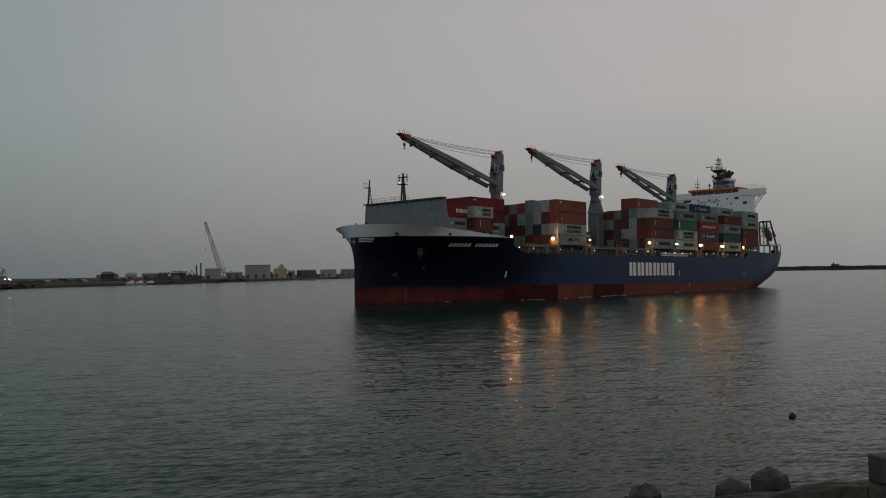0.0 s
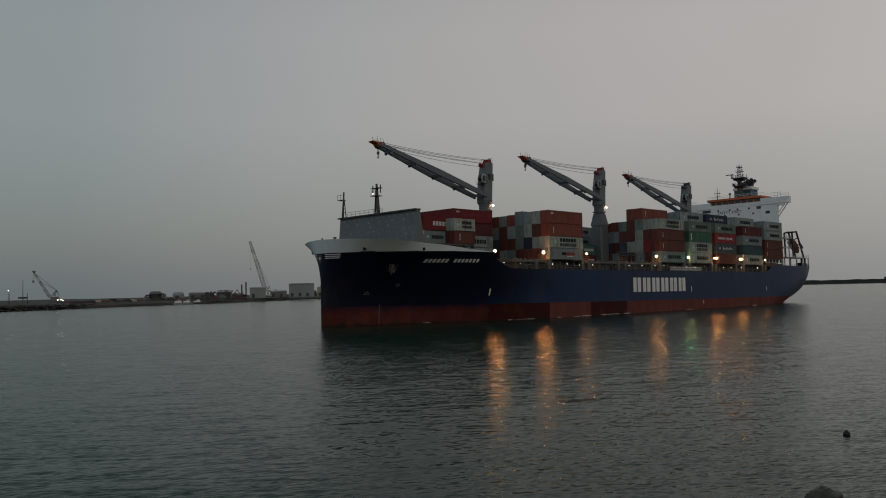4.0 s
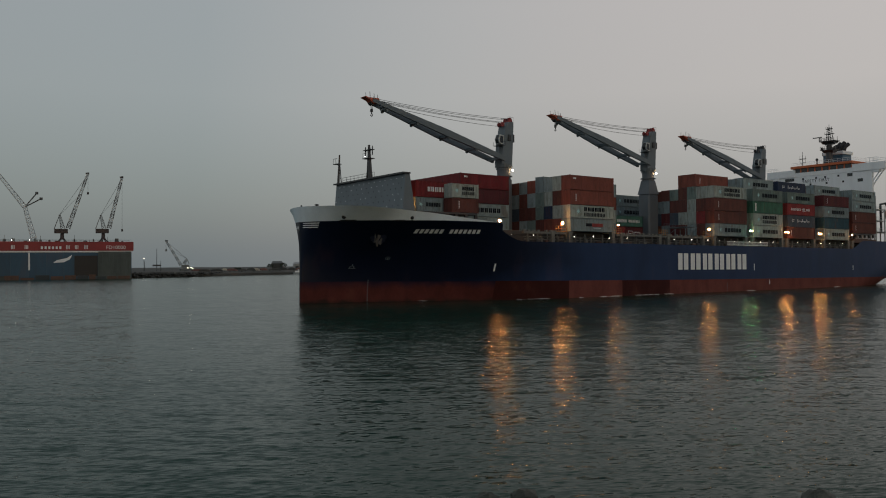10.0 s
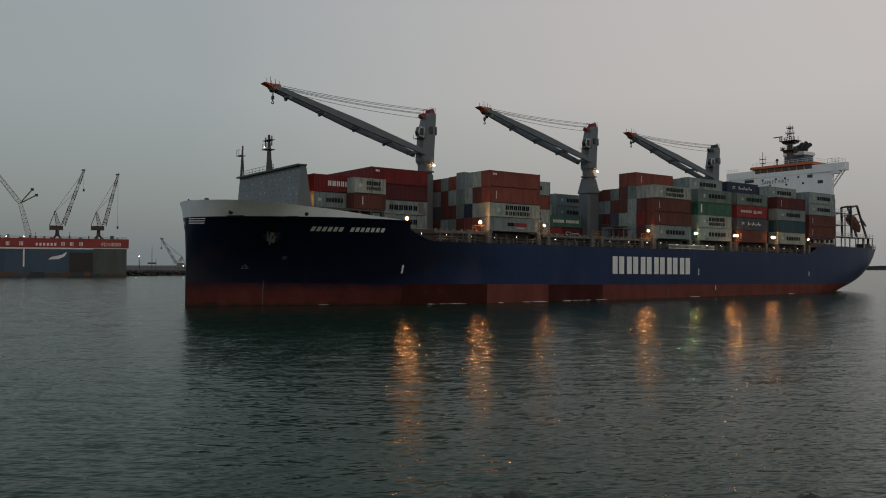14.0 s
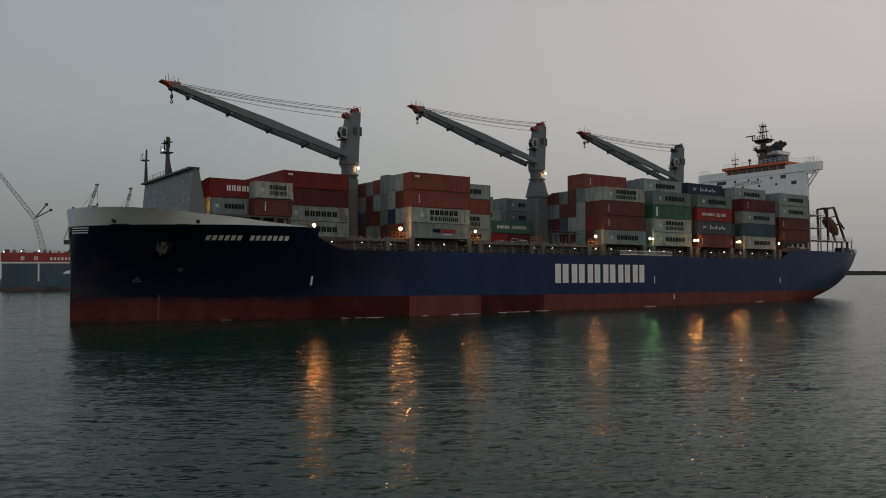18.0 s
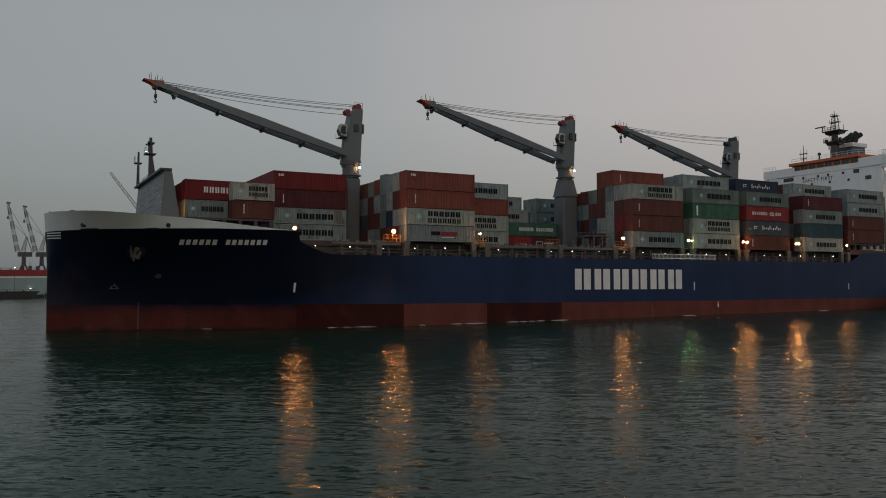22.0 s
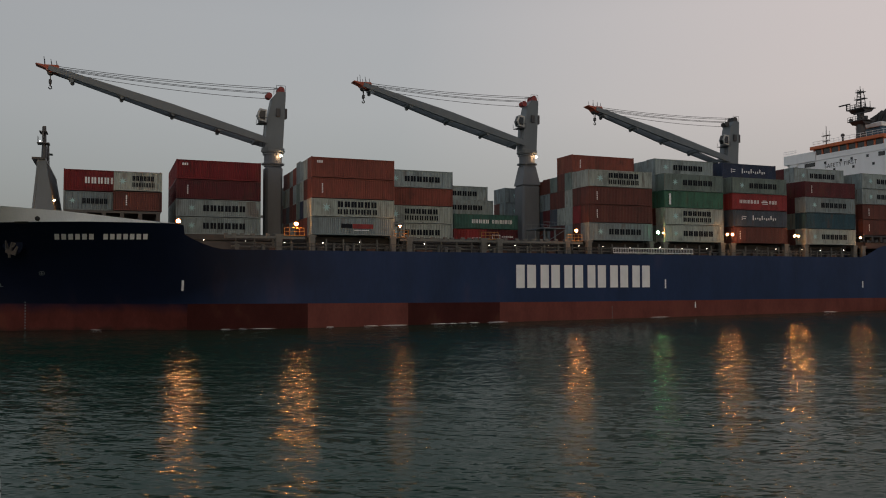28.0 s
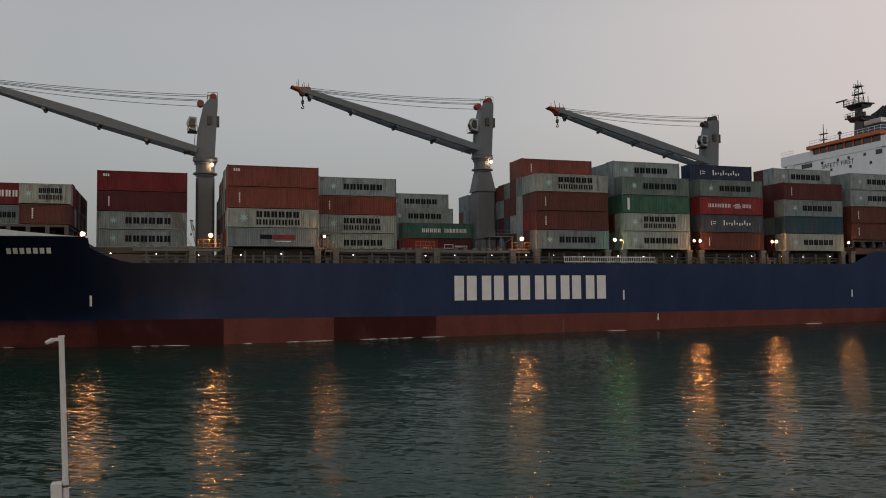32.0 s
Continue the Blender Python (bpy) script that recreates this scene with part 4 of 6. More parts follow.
    box(bm, 170.4, 6.2, 39.2, 171.2, 8.2, 39.3)
    box(bm, 170.4, 6.5, 38.0, 171.2, 7.9, 38.1)
    for y in (6.3, 8.1):
        cyl(bm, (170.8, y, 38.0), (170.8, y, 40.2), 0.04, n=4)
    part("aerial_mast", bm, "steel", ship)
    bm = B()
    cyl(bm, (170.4, 2.4, 36.9), (170.4, 2.4, 38.2), 0.2, n=8)
    ball(bm, (170.4, 2.4, 38.5), 0.42)
    part("satellite_dome", bm, "steel", ship)
    # funnel casing
    bm = B()
    box(bm, 176.5, -2.2, 20, 181.5, 4.0, 40.2, 0.15)
    part("funnel", bm, "fblue", ship, "blue funnel casing")
    bm = B()
    box(bm, 176.2, -2.5, 40.2, 181.8, 4.2, 41.2, 0.1)
    part("funnel_top", bm, "white", ship)
    for y, h in ((-1.4, 1.9), (-0.2, 2.5), (1.0, 2.3), (2.2, 1.6)):
        bm = B()
        tube(bm, [(178.5, y, 41.2), (178.9, y - 0.2, 41.6 + h * 0.5), (180.2, y - 0.6, 41.6 + h)], 0.6, 12)
        part("exhaust_pipe", bm, "black", ship, "sooty exhaust pipe")
    bm = B()
    for z in (37.2, 38.2):
        for n in range(4):
            cyl(bm, (176.3, -9.2 - n * 1.1, 35.9), (176.3, -9.2 - n * 1.1, 38.2), 0.06, n=5)
        cyl(bm, (176.3, -9.2, z), (176.3, -12.6, z), 0.06, n=5)
    part("funnel_platform", bm, "white", ship)


deckhouse()


def stern_gear():
    bm = B()
    # free-standing frames and platforms of the port quarter
    for x in (167.6, 172.5, 178.0, 182.5, 187.0):
        cyl(bm, (x, -16.2, 12.9), (x, -16.2, 16.2 if x > 175 else 22.5), 0.17, n=6)
        cyl(bm, (x, -12.2, 12.9), (x, -12.2, 16.2 if x > 175 else 22.5), 0.17, n=6)
    for z in (16.1, 19.2, 22.4):
        e = 187.5 if z < 17 else 174
        box(bm, 167.4, -16.4, z, e, -12.0, z + 0.16)
        for dz in (0.5, 1.0):
            cyl(bm, (167.4, -16.4, z + dz), (e, -16.4, z + dz), 0.045, n=5)
        for n in range(int((e - 167.4) / 1.6) + 1):
            cyl(bm, (167.4 + n * 1.6, -16.4, z), (167.4 + n * 1.6, -16.4, z + 1.0), 0.04, n=4)
    part("quarter_platform", bm, "pale_rail", ship, "pale railed platforms on the quarter")
    bm = B()
    beam(bm, (176.6, -15.6, 24.4), (176.6, -13.0, 24.4), 0.3, 0.3)
    davit = part("boat_davit", bm, "steel", ship, "dark lifeboat davit frame")
    for y in (-15.6, -13.0):
        for name, p, q, w in (("post", (177.0, 16.2), (176.6, 24.4), 0.45), ("top_beam", (176.6, 24.4), (179.8, 24.9), 0.45), ("ramp_rail", (179.8, 24.9), (185.0, 16.2), 0.45),
                              ("strut", (176.8, 22.0), (181.0, 22.8), 0.28), ("strut", (181.4, 22.0), (184.6, 19.5), 0.32)):
            bm = B()
            beam(bm, (p[0], y, p[1]), (q[0], y, q[1]), w, w)
            part(name, bm, "steel", davit)
    for x, z in ((179.8, 24.9), (182.4, 20.6)):
        bm = B()
        beam(bm, (x, -15.6, z), (x, -13.0, z), 0.3, 0.3)
        part("cross_beam", bm, "steel", davit)
    bm = B()
    lie = Matrix.Translation((180.6, -14.3, 19.9)) @ Matrix.Rotation(radians(34), 4, "Y")
    rings = []
    for k, (xx, w, lo, hi) in enumerate(((-3.3, 0.7, -0.5, 0.9), (-2.9, 1.15, -0.9, 1.25), (-1.6, 1.3, -1.1, 1.5), (0.4, 1.3, -1.1, 1.35), (2.0, 1.05, -0.9, 0.9), (3.2, 0.5, -0.45, 0.45), (3.7, 0.12, -0.05, 0.2))):
        rings.append([bm.verts.new(lie @ Vector((xx, w * c, (hi if d > 0 else -lo) * d))) for c, d in ((1, 0.15), (0.75, 0.8), (0, 1), (-0.75, 0.8), (-1, 0.15), (-0.9, -0.35), (-0.45, -0.85), (0, -1), (0.45, -0.85), (0.9, -0.35))])
    for lo, hi in zip(rings, rings[1:]):
        for k in range(10):
            bm.faces.new((lo[k], lo[(k + 1) % 10], hi[(k + 1) % 10], hi[k]))
    bm.faces.new(rings[0])
    bm.faces.new(rings[-1])
    bmesh.ops.recalc_face_normals(bm, faces=bm.faces)
    part("lifeboat", bm, "boat_orange", ship, "dull orange-brown free-fall lifeboat in its davit")
    for s in (-1, 1):
        bm = B()
        beam(bm, lie @ Vector((-2.6, s * 1.32, 0.3)), lie @ Vector((1.4, s * 1.3, 0.25)), 0.1, 0.12)
        part("boat_fender", bm, "black", ship)
    bm = B()
    for x in (184.5, 187.0):
        pole = B()
        cyl(pole, (x, -15.0, 13), (x, -15.0, 16.1), 0.35, 0.35, 8)
        part("support_column", pole, "steel", ship)
    box(bm, 184.0, -15.5, 13.0, 187.4, -13.2, 14.6, 0.1)
    part("mooring_winch", bm, "steel", ship)
    bm = B()
    for z in (13.9, 14.4):
        cyl(bm, (188, -15.0, z), (196.6, -12.4, z), 0.04, n=5)
        cyl(bm, (196.6, -12.4, z), (196.6, 12.4, z), 0.04, n=5)
    for n in range(7):
        cyl(bm, (188 + n * 1.43, -15.0 + n * 0.43, 13.2), (188 + n * 1.43, -15.0 + n * 0.43, 14.4), 0.04, n=4)
    for n in range(16):
        cyl(bm, (196.6, -12.4 + n * 1.65, 13.2), (196.6, -12.4 + n * 1.65, 14.4), 0.04, n=4)
    part("stern_rail", bm, "steel", ship)
    bm = B()
    for x, y in ((192.4, -12.8), (194.0, -12.4), (195.6, -11.8)):
        cyl(bm, (x, y, 12.9), (x, y, 14.2), 0.34, 0.38, 10)
    part("stern_bollard", bm, "steel", ship)
    bm = B()
    for a, b in ((154, 166),):
        box(bm, a, -17.0, 12.95, b, -16.7, 13.9)
        box(bm, a, -14.6, 12.95, b, 14.6, 14.2)
    part("aft_hatch", bm, "brown", ship)
    rng = random.Random(8)
    bm = B()
    for x in (165.8, 166.6):
        cyl(bm, (x, -16.6, 12.9), (x, -16.6, 26.0), 0.12, n=6)
    for n in range(10):
        cyl(bm, (165.8, -16.6, 13.5 + n * 1.25), (166.6, -16.6, 13.5 + n * 1.25), 0.06, n=4)
    part("lashing_tower", bm, "cream", ship)


stern_gear()


# ---- lamps along the deck ----
def lamps():
    rng = random.Random(3)
    spots = [(31.05, "sodium"), (46.6, "sodium"), (61.6, "sodium"), (91.0, "sodium"), (106.6, "green_lamp"), (107.9, "sodium"), (120.9, "sodium"), (122.0, "sodium"), (136.0, "sodium"), (136.8, "sodium"), (151.9, "sodium")]
    for n, (x, kind) in enumerate(spots):
        y = -17.3 if x < 60 else -17.75
        r = 0.25 if n < 2 else 0.22
        if n == 5:
            y, r = -17.3, 0.1
        if n in (6, 7, 8, 9):
            r = 0.18
        if n in (2, 10):
            r = 0.15
        bm = B()
        ball(bm, (x, y, 14.85), r)
        lamp = part("floodlight", bm, kind, ship, "lit green lamp" if kind != "sodium" else "lit orange sodium floodlight")
        # added dish that keeps the lamp's spill off the containers
        bm = B()
        rim = [[bm.verts.new((x + math.cos(k * 0.3927) * q, yy, 14.85 + math.sin(k * 0.3927) * q)) for k in range(16)] for yy, q in ((y + r + 0.04, 0.12), (y + 0.12, r + 0.06), (y + 0.06, r + 0.11))]
        for s in (0, 1):
            for k in range(16):
                bm.faces.new((rim[s][k], rim[s][(k + 1) % 16], rim[s + 1][(k + 1) % 16], rim[s + 1][k]))
        bm.faces.new(rim[0])
        part("lamp_reflector", bm, "dish", ship)
        bm = B()
        cyl(bm, (x, y + r + 0.1, 14.0), (x, y + r + 0.1, 15.15), 0.05, n=6)
        part("lamp_bracket", bm, "black", ship)
    bm = B()
    ball(bm, (15.9, -10.7, 17.6), 0.13)
    part("floodlight", bm, "amber", ship, "lit amber lamp behind the wave breaker")
    ball_mesh = None
    for n in range(23):
        x = 34.6 + n * 5.2 + rng.uniform(-0.5, 0.5)
        if ball_mesh is None:
            bm = B()
            ball(bm, (0, 0, 0), 0.06)
            ob = part("deck_lamp", bm, "small_lamp", ship, "small white deck lamp")
            ob.location, ball_mesh = (x, -16.75, 12.45), ob.data
        else:
            again("deck_lamp", ball_mesh, ship, m=pose(x, -16.75 + rng.uniform(0, 0.6), 12.4 + rng.uniform(-0.15, 0.15)))
    # access platforms between the bays, the lamps' orange light put into their paint
    for x in (46.6, 61.9, 76.4, 91.2):
        bm = B()
        box(bm, x - 1.6, -17.2, 13.2, x + 1.2, -14.6, 13.3)
        for z in (13.8, 14.3):
            cyl(bm, (x - 1.6, -17.2, z), (x + 1.2, -17.2, z), 0.045, n=5)
        for n in range(5):
            cyl(bm, (x - 1.6 + n * 0.7, -17.2, 13.2), (x - 1.6 + n * 0.7, -17.2, 14.3), 0.045, n=5)
        part("access_platform", bm, "lamplit_rail", ship, "railed access platform with orange lamplight in its paint")


lamps()


def lashing_platform(x0, x1, y0, y1, top):
    """A raised steel walkway on posts with rails and cross braces."""
    bm = B()
    box(bm, x0, y0, top, x1, y1, top + 0.16)
    deck = part("lashing_platform", bm, "grey", ship, "grey steel lashing platform between the stacks")
    for x in (x0 + 0.15, (x0 + x1) / 2, x1 - 0.15):
        for y in (y0 + 0.15, (y0 + y1) / 2, y1 - 0.15):
            bm = B()
            cyl(bm, (x, y, 10.6), (x, y, top), 0.11, n=6)
            part("post", bm, "grey", deck)
    for y in (y0 + 0.1, y1 - 0.1):
        bm = B()
        for z in (0.55, 1.05):
            cyl(bm, (x0, y, top + z), (x1, y, top + z), 0.035, n=4)
        n = int((x1 - x0) / 0.9)
        for k in range(n + 1):
            cyl(bm, (x0 + (x1 - x0) * k / n, y, top + 0.1), (x0 + (x1 - x0) * k / n, y, top + 1.05), 0.03, n=4)
        beam(bm, (x0 + 0.2, y, 13.0), (x1 - 0.2, y, top - 0.2), 0.08, 0.08)
        part("rail", bm, "grey", deck)


lashing_platform(87.0, 91.0, -14.6, -8.4, 15.3)
lashing_platform(61.2, 62.9, -15.8, -3.0, 15.2)


# broken foam along the waterline of the trimmed hull
def bow_foam():
    rng = random.Random(21)
    bm = B()
    x = 0.2
    while x < 185:
        n = rng.uniform(0.8, 4.5)
        if rng.random() < (0.7 if 32 < x < 80 else 0.05 if x < 32 else 0.16):
            w = rng.uniform(0.2, 0.8)
            z = 0.15 + 0.00754 * x
            y, y2 = (-half_breadth(u, 0.0) - 0.04 for u in (x, x + n))
            mid = (y + y2) / 2
            pts = [(x, y, z), (x + n * 0.2, y - w * rng.uniform(0.3, 0.9), z), (x + n * 0.6, mid - w, z), (x + n, y2, z)]
            top = [(x + n * 0.7, mid + 0.02, z + 0.05), (x + n * 0.3, mid + 0.02, z + 0.05)]
            quad(bm, *pts, *top)
        x += n
    part("waterline_foam", bm, "foam", ship, "thin broken white foam along the hull", kind="stuff")


bow_foam()

# ---- shipping containers ----
CARRIED = []
SHELLS = {}


def ribbed(bm, a, b, z0, z1, out, period, depth):
    """A wall from a to b with trapezoid ribs standing out by depth along out."""
    a, b, out = Vector(a), Vector(b), Vector(out)
    n = max(2, int((b - a).length / period))
    line = []
    for k in range(n):
        for f, d in ((0.0, 0), (0.25, 0), (0.5, 1), (0.75, 1)):
            line.append(a.lerp(b, (k + f) / n) - out * depth * (1 - d))
    line.append(b - out * depth)
    lo = [bm.verts.new((p.x, p.y, z0)) for p in line]
    hi = [bm.verts.new((p.x, p.y, z1)) for p in line]
    for k in range(len(line) - 1):
        bm.faces.new((lo[k], lo[k + 1], hi[k + 1], hi[k]))


def shell(length, high, colour):
    key = (length, high, colour)
    if key in SHELLS:
        return SHELLS[key]
    mat = M["box_" + colour]
    walls = B()
    e = 0.035
    ribbed(walls, (0.16, e, 0), (length - 0.16, e, 0), 0.16, high - 0.1, (0, -1, 0), 0.28, 0.06)
    ribbed(walls, (length - 0.16, WIDE - e, 0), (0.16, WIDE - e, 0), 0.16, high - 0.1, (0, 1, 0), 0.28, 0.06)
    ribbed(walls, (length - e, 0.16, 0), (length - e, WIDE - 0.16, 0), 0.16, high - 0.1, (1, 0, 0), 0.25, 0.045)
    quad(walls, (0.1, 0.1, high - 0.03), (length - 0.1, 0.1, high - 0.03), (length - 0.1, WIDE - 0.1, high - 0.03), (0.1, WIDE - 0.1, high - 0.03))
    quad(walls, (0.1, 0.1, 0.14), (0.1, WIDE - 0.1, 0.14), (length - 0.1, WIDE - 0.1, 0.14), (length - 0.1, 0.1, 0.14))
    frame = B()
    for x in (0.0, length - 0.16):
        for y in (0.0, WIDE - 0.16):
            box(frame, x, y, 0.0, x + 0.16, y + 0.16, high)
    for y in (0.0, WIDE - 0.1):
        for z in (0.07, high - 0.15):
            inset = (0.05 if y < 1 else -0.05) if z < 1 else 0.0
            box(frame, 0.16, y + inset, z, length - 0.16, y + 0.1 + inset, z + (0.15 if z < 1 else 0.1))
    for x in (0.0, length - 0.1):
        for z in (0.02, high - 0.14):
            box(frame, x, 0.16, z, x + 0.1, WIDE - 0.16, z + 0.13)
    doors = [B(), B()]
    for n, y in enumerate((0.17, WIDE / 2 + 0.01)):
        box(doors[n], 0.03, y, 0.16, 0.09, y + WIDE / 2 - 0.18, high - 0.15)
        for yy in (y + 0.25, y + 0.75):
            cyl(doors[n], (0.03, yy, 0.1), (0.03, yy, high - 0.08), 0.025, n=5)
    made = []
    for name, bm in (("body", walls), ("frame", frame), ("door", doors[0]), ("door", doors[1])):
        me = bpy.data.meshes.new(name)
        bm.to_mesh(me)
        bm.free()
        me.materials.append(mat)
        made.append((name, me))
    SHELLS[key] = made
    return made


MARKS = {}


def bar(x0, z0, x1, z1, mat, name="lettering_bar"):
    """A thin plate on the port side."""
    bm = B()
    quad(bm, (x0, -0.012, z0), (x1, -0.012, z0), (x1, -0.012, z1), (x0, -0.012, z1))
    me = bpy.data.meshes.new(name)
    bm.to_mesh(me)
    bm.free()
    me.materials.append(M[mat])
    return name, me


def rays(cx, cz, r):
    bm = B()
    ring = []
    for k in range(14):
        w, q = radians(90 - k * 360 / 14), r if k % 2 == 0 else r * 0.36
        ring.append(bm.verts.new((cx + math.cos(w) * q, -0.014, cz + math.sin(w) * q)))
    mid = bm.verts.new((cx, -0.014, cz))
    for k in range(14):
        bm.faces.new((mid, ring[(k + 1) % 14], ring[k]))
    me = bpy.data.meshes.new("emblem")
    bm.to_mesh(me)
    bm.free()
    me.materials.append(M["star"])
    return "emblem", me


def row(x, z, w, h, n, mat, fill=0.6):
    p = w / n
    return [bar(x + k * p + j * p * 0.43, z, x + k * p + j * p * 0.43 + p * fill * 0.58, z + h, mat) for k in range(n) for j in (0, 1)]


def marking(kind, length, high):
    key = (kind, length, high)
    if key not in MARKS:
        full = length > 7
        z = high * 0.5
        x, w = (3.8, 6.3) if full else (2.3, 3.2)
        k2 = 1.0 if full else 0.8
        if kind == "carrier":
            r = [rays(2.2 if full else 1.1, z, 0.58 * k2)] + row(x, z - 0.45 * k2, w, 0.9 * k2, 6, "ink", 0.62)
        elif kind == "carrier_two":
            r = [rays(2.2 if full else 1.1, z, 0.68 * k2)] + row(x, z + 0.1, w - 0.4, 0.82 * k2, 6, "ink", 0.62) + row(x, z - 0.9 * k2, w - 0.3, 0.72 * k2, 7, "ink", 0.5)
        elif kind == "script":
            r = [bar(2.0, z - 0.3, 2.14, z + 0.45, "letter"), bar(2.3, z + 0.25, 3.0, z + 0.37, "letter"), bar(2.3, z - 0.1, 2.9, z + 0.02, "letter")]
            r += [bar(4.4 + k * 0.5, z - 0.3 + 0.1 * (k % 3), 4.4 + k * 0.5 + 0.24, z + 0.15 + 0.4 * (k % 4 == 0), "letter") for k in range(11)]
        elif kind == "big":
            r = row(2.6, z - 0.4, 5.6, 0.85, 7, "letter", 0.5)
        elif kind == "wide":
            r = row(1.6, z - 0.28, 4.4, 0.6, 7, "letter", 0.42) + [bar(6.4, z - 0.05, 7.8, z + 0.1, "letter"), bar(6.7, z + 0.2, 7.6, z + 0.32, "letter"), bar(6.6, z - 0.35, 7.9, z - 0.22, "letter")] + row(8.2, z - 0.28, 1.8, 0.6, 3, "letter", 0.42)
        elif kind == "line":
            r = row(3.3, z - 0.3, 3.4, 0.66, 5, "letter", 0.5) + row(7.2, z - 0.3, 4.0, 0.66, 8, "letter", 0.45)
        elif kind == "patch":
            r = [bar(4.3, z - 0.25, 5.9, z + 0.35, "ink", "label_patch"), bar(5.95, z - 0.3, 9.0, z + 0.35, "box_cherry", "label_patch"), bar(6.2, z - 0.6, 8.4, z - 0.5, "letter")]
        elif kind == "low":
            r = row(0.6, 0.3, 2.4, 0.45, 4, "letter", 0.3) + row(3.4, 0.45, 1.8, 0.7, 3, "letter", 0.25)
        elif kind == "outline":
            r = [bar(1.0, z + 0.25, 2.6, z + 0.34, "letter"), bar(1.0, z - 0.34, 2.6, z - 0.25, "letter"), bar(1.0, z - 0.25, 1.09, z + 0.25, "letter"), bar(2.51, z - 0.25, 2.6, z + 0.25, "letter")] + row(2.9, z - 0.15, 2.3, 0.3, 6, "letter", 0.5)
        elif kind == "stripe":
            r = [bar(0.9, 0.5, 1.3, high - 0.5, "letter", "code_stripe")]
        elif kind == "owner":
            r = [bar(0.8 + k * 0.3, high - 0.85, 1.02 + k * 0.3, high - 0.5, "letter", "code_bar") for k in range(3)]
        else:
            r = [bar(1.5, 0.75 + k * 0.28, 1.68, 0.95 + k * 0.28, "letter", "code_bar") for k in range(5)]
        MARKS[key] = r
    return MARKS[key]


WORDS = {"red": "red", "brick": "brick red", "brown": "brown", "maroon": "maroon", "white": "weathered off-white", "grey": "pale grey", "steel": "blue-grey", "green": "green", "teal": "dark teal",
         "navy": "navy blue", "slate": "slate blue", "sage": "dull grey-green", "jade": "sea green", "cherry": "bright red"}


def container(x, y, z, colour, high=2.9, length=LONG, kind=""):
    name = "forty" if length > 7 else "twenty"
    label = "%s %s-foot corrugated steel shipping container%s" % (WORDS[colour], name, " with lettering bars" if kind not in ("", "code") else " stacked on deck")
    ob = empty("shipping_container", label, "container", "containers on the ship")
    for nm, me in shell(length, high, colour):
        again(nm, me, ob)
    if kind:
        for nm, me in marking(kind, length, high):
            again(nm, me, ob)
    CARRIED.append((ob, pose(x, y, z)))


def stack(bay, col, items, base=BASE):
    z = base
    for it in items:
        colour, high, kind = (it + (2.9, "")[len(it) - 1:])[:3] if isinstance(it, tuple) else (it, 2.9, "")
        container(BAYS[bay], column(col), z, colour, high, LONG, kind)
        z += high


S2 = 2.591
# forward pair behind the breakwater
container(17.0, -11.0, 19.0, "red", 2.9, LONG, "big")
container(17.0, -11.0, 16.4, "steel", S2, 6.058, "carrier")
container(23.15, -13.5, 18.95, "white", S2, 6.058, "carrier_two")
container(23.15, -13.5, 16.3, "brown", S2, 6.058, "code")
container(23.15, -11.0, 16.3, "maroon", S2, 6.058)
for k in range(1, 8):
    container(17.0, -11.0 + 2.5 * k, 16.4, ("brick", "grey", "maroon", "steel")[k % 4], S2)
    container(17.0, -11.0 + 2.5 * k, 19.0, ("maroon", "brown", "red", "grey")[k % 4], 2.75)
for k in range(5, 12):
    stack(1, k, (("grey", S2, "carrier"), ("grey", S2, "carrier"), ("maroon", 2.9, "code"), ("red", 2.9, "owner")), 13.85)
# the tall block beside the first crane
stack(2, 0, (("steel", S2, "patch"), ("white", S2, "carrier_two"), ("brick", 2.9, "code"), ("brick", 2.9, "owner")))
stack(2, 1, (("brick", S2), ("white", S2), ("brown", 2.9), ("white", 2.9)))
stack(2, 2, (("brick", S2), ("navy", S2), ("white", 2.9), ("grey", 2.9)))
stack(2, 3, (("brown", S2), ("sage", S2), ("sage", 2.9), ("steel", 3.2)))
stack(2, 4, (("sage", S2), ("brown", S2), ("grey", 2.9), ("brick", 2.6)))
stack(2, 5, (("grey", S2), ("brown", S2), ("brown", 2.9), ("steel", 2.5)))
stack(2, 6, (("brown", S2), ("slate", S2), ("steel", 2.9), ("brown", 2.5)))
stack(2, 7, (("brown", S2), ("maroon", S2), ("sage", 2.9), ("maroon", 2.5)))
for k in (8, 9, 10):
    stack(2, k, ("grey", "brown", "steel"))
stack(3, 5, (("white", 2.9, "carrier"), ("white", 2.9, "carrier_two"), ("brick", 2.9, "code"), ("grey", 2.9, "carrier")))
for k in (6, 7, 8):
    stack(3, k, ("white", "brown", "brick", "grey"))
stack(4, 7, (("jade", S2, "line"),), 13.4 + S2)
container(BAYS[4], column(7), 13.4, "cherry", S2, 6.058, "low")
container(BAYS[4] + 6.12, column(7), 13.4, "maroon", S2, 6.058, "outline")
stack(4, 12, (("grey", 2.9), ("steel", 2.9), ("steel", 2.9, "carrier"), ("grey", 2.9, "carrier")))
stack(4, 11, (("brown", 2.9), ("steel", 2.9), ("grey", 2.9, "carrier")))
for k in (12, 13):
    stack(5, k, (("brown", 2.9), ("steel", 2.9), ("brown", 2.9, "carrier") if k > 12 else ("steel", 2.9, "carrier"), ("steel", 2.9, "carrier")))
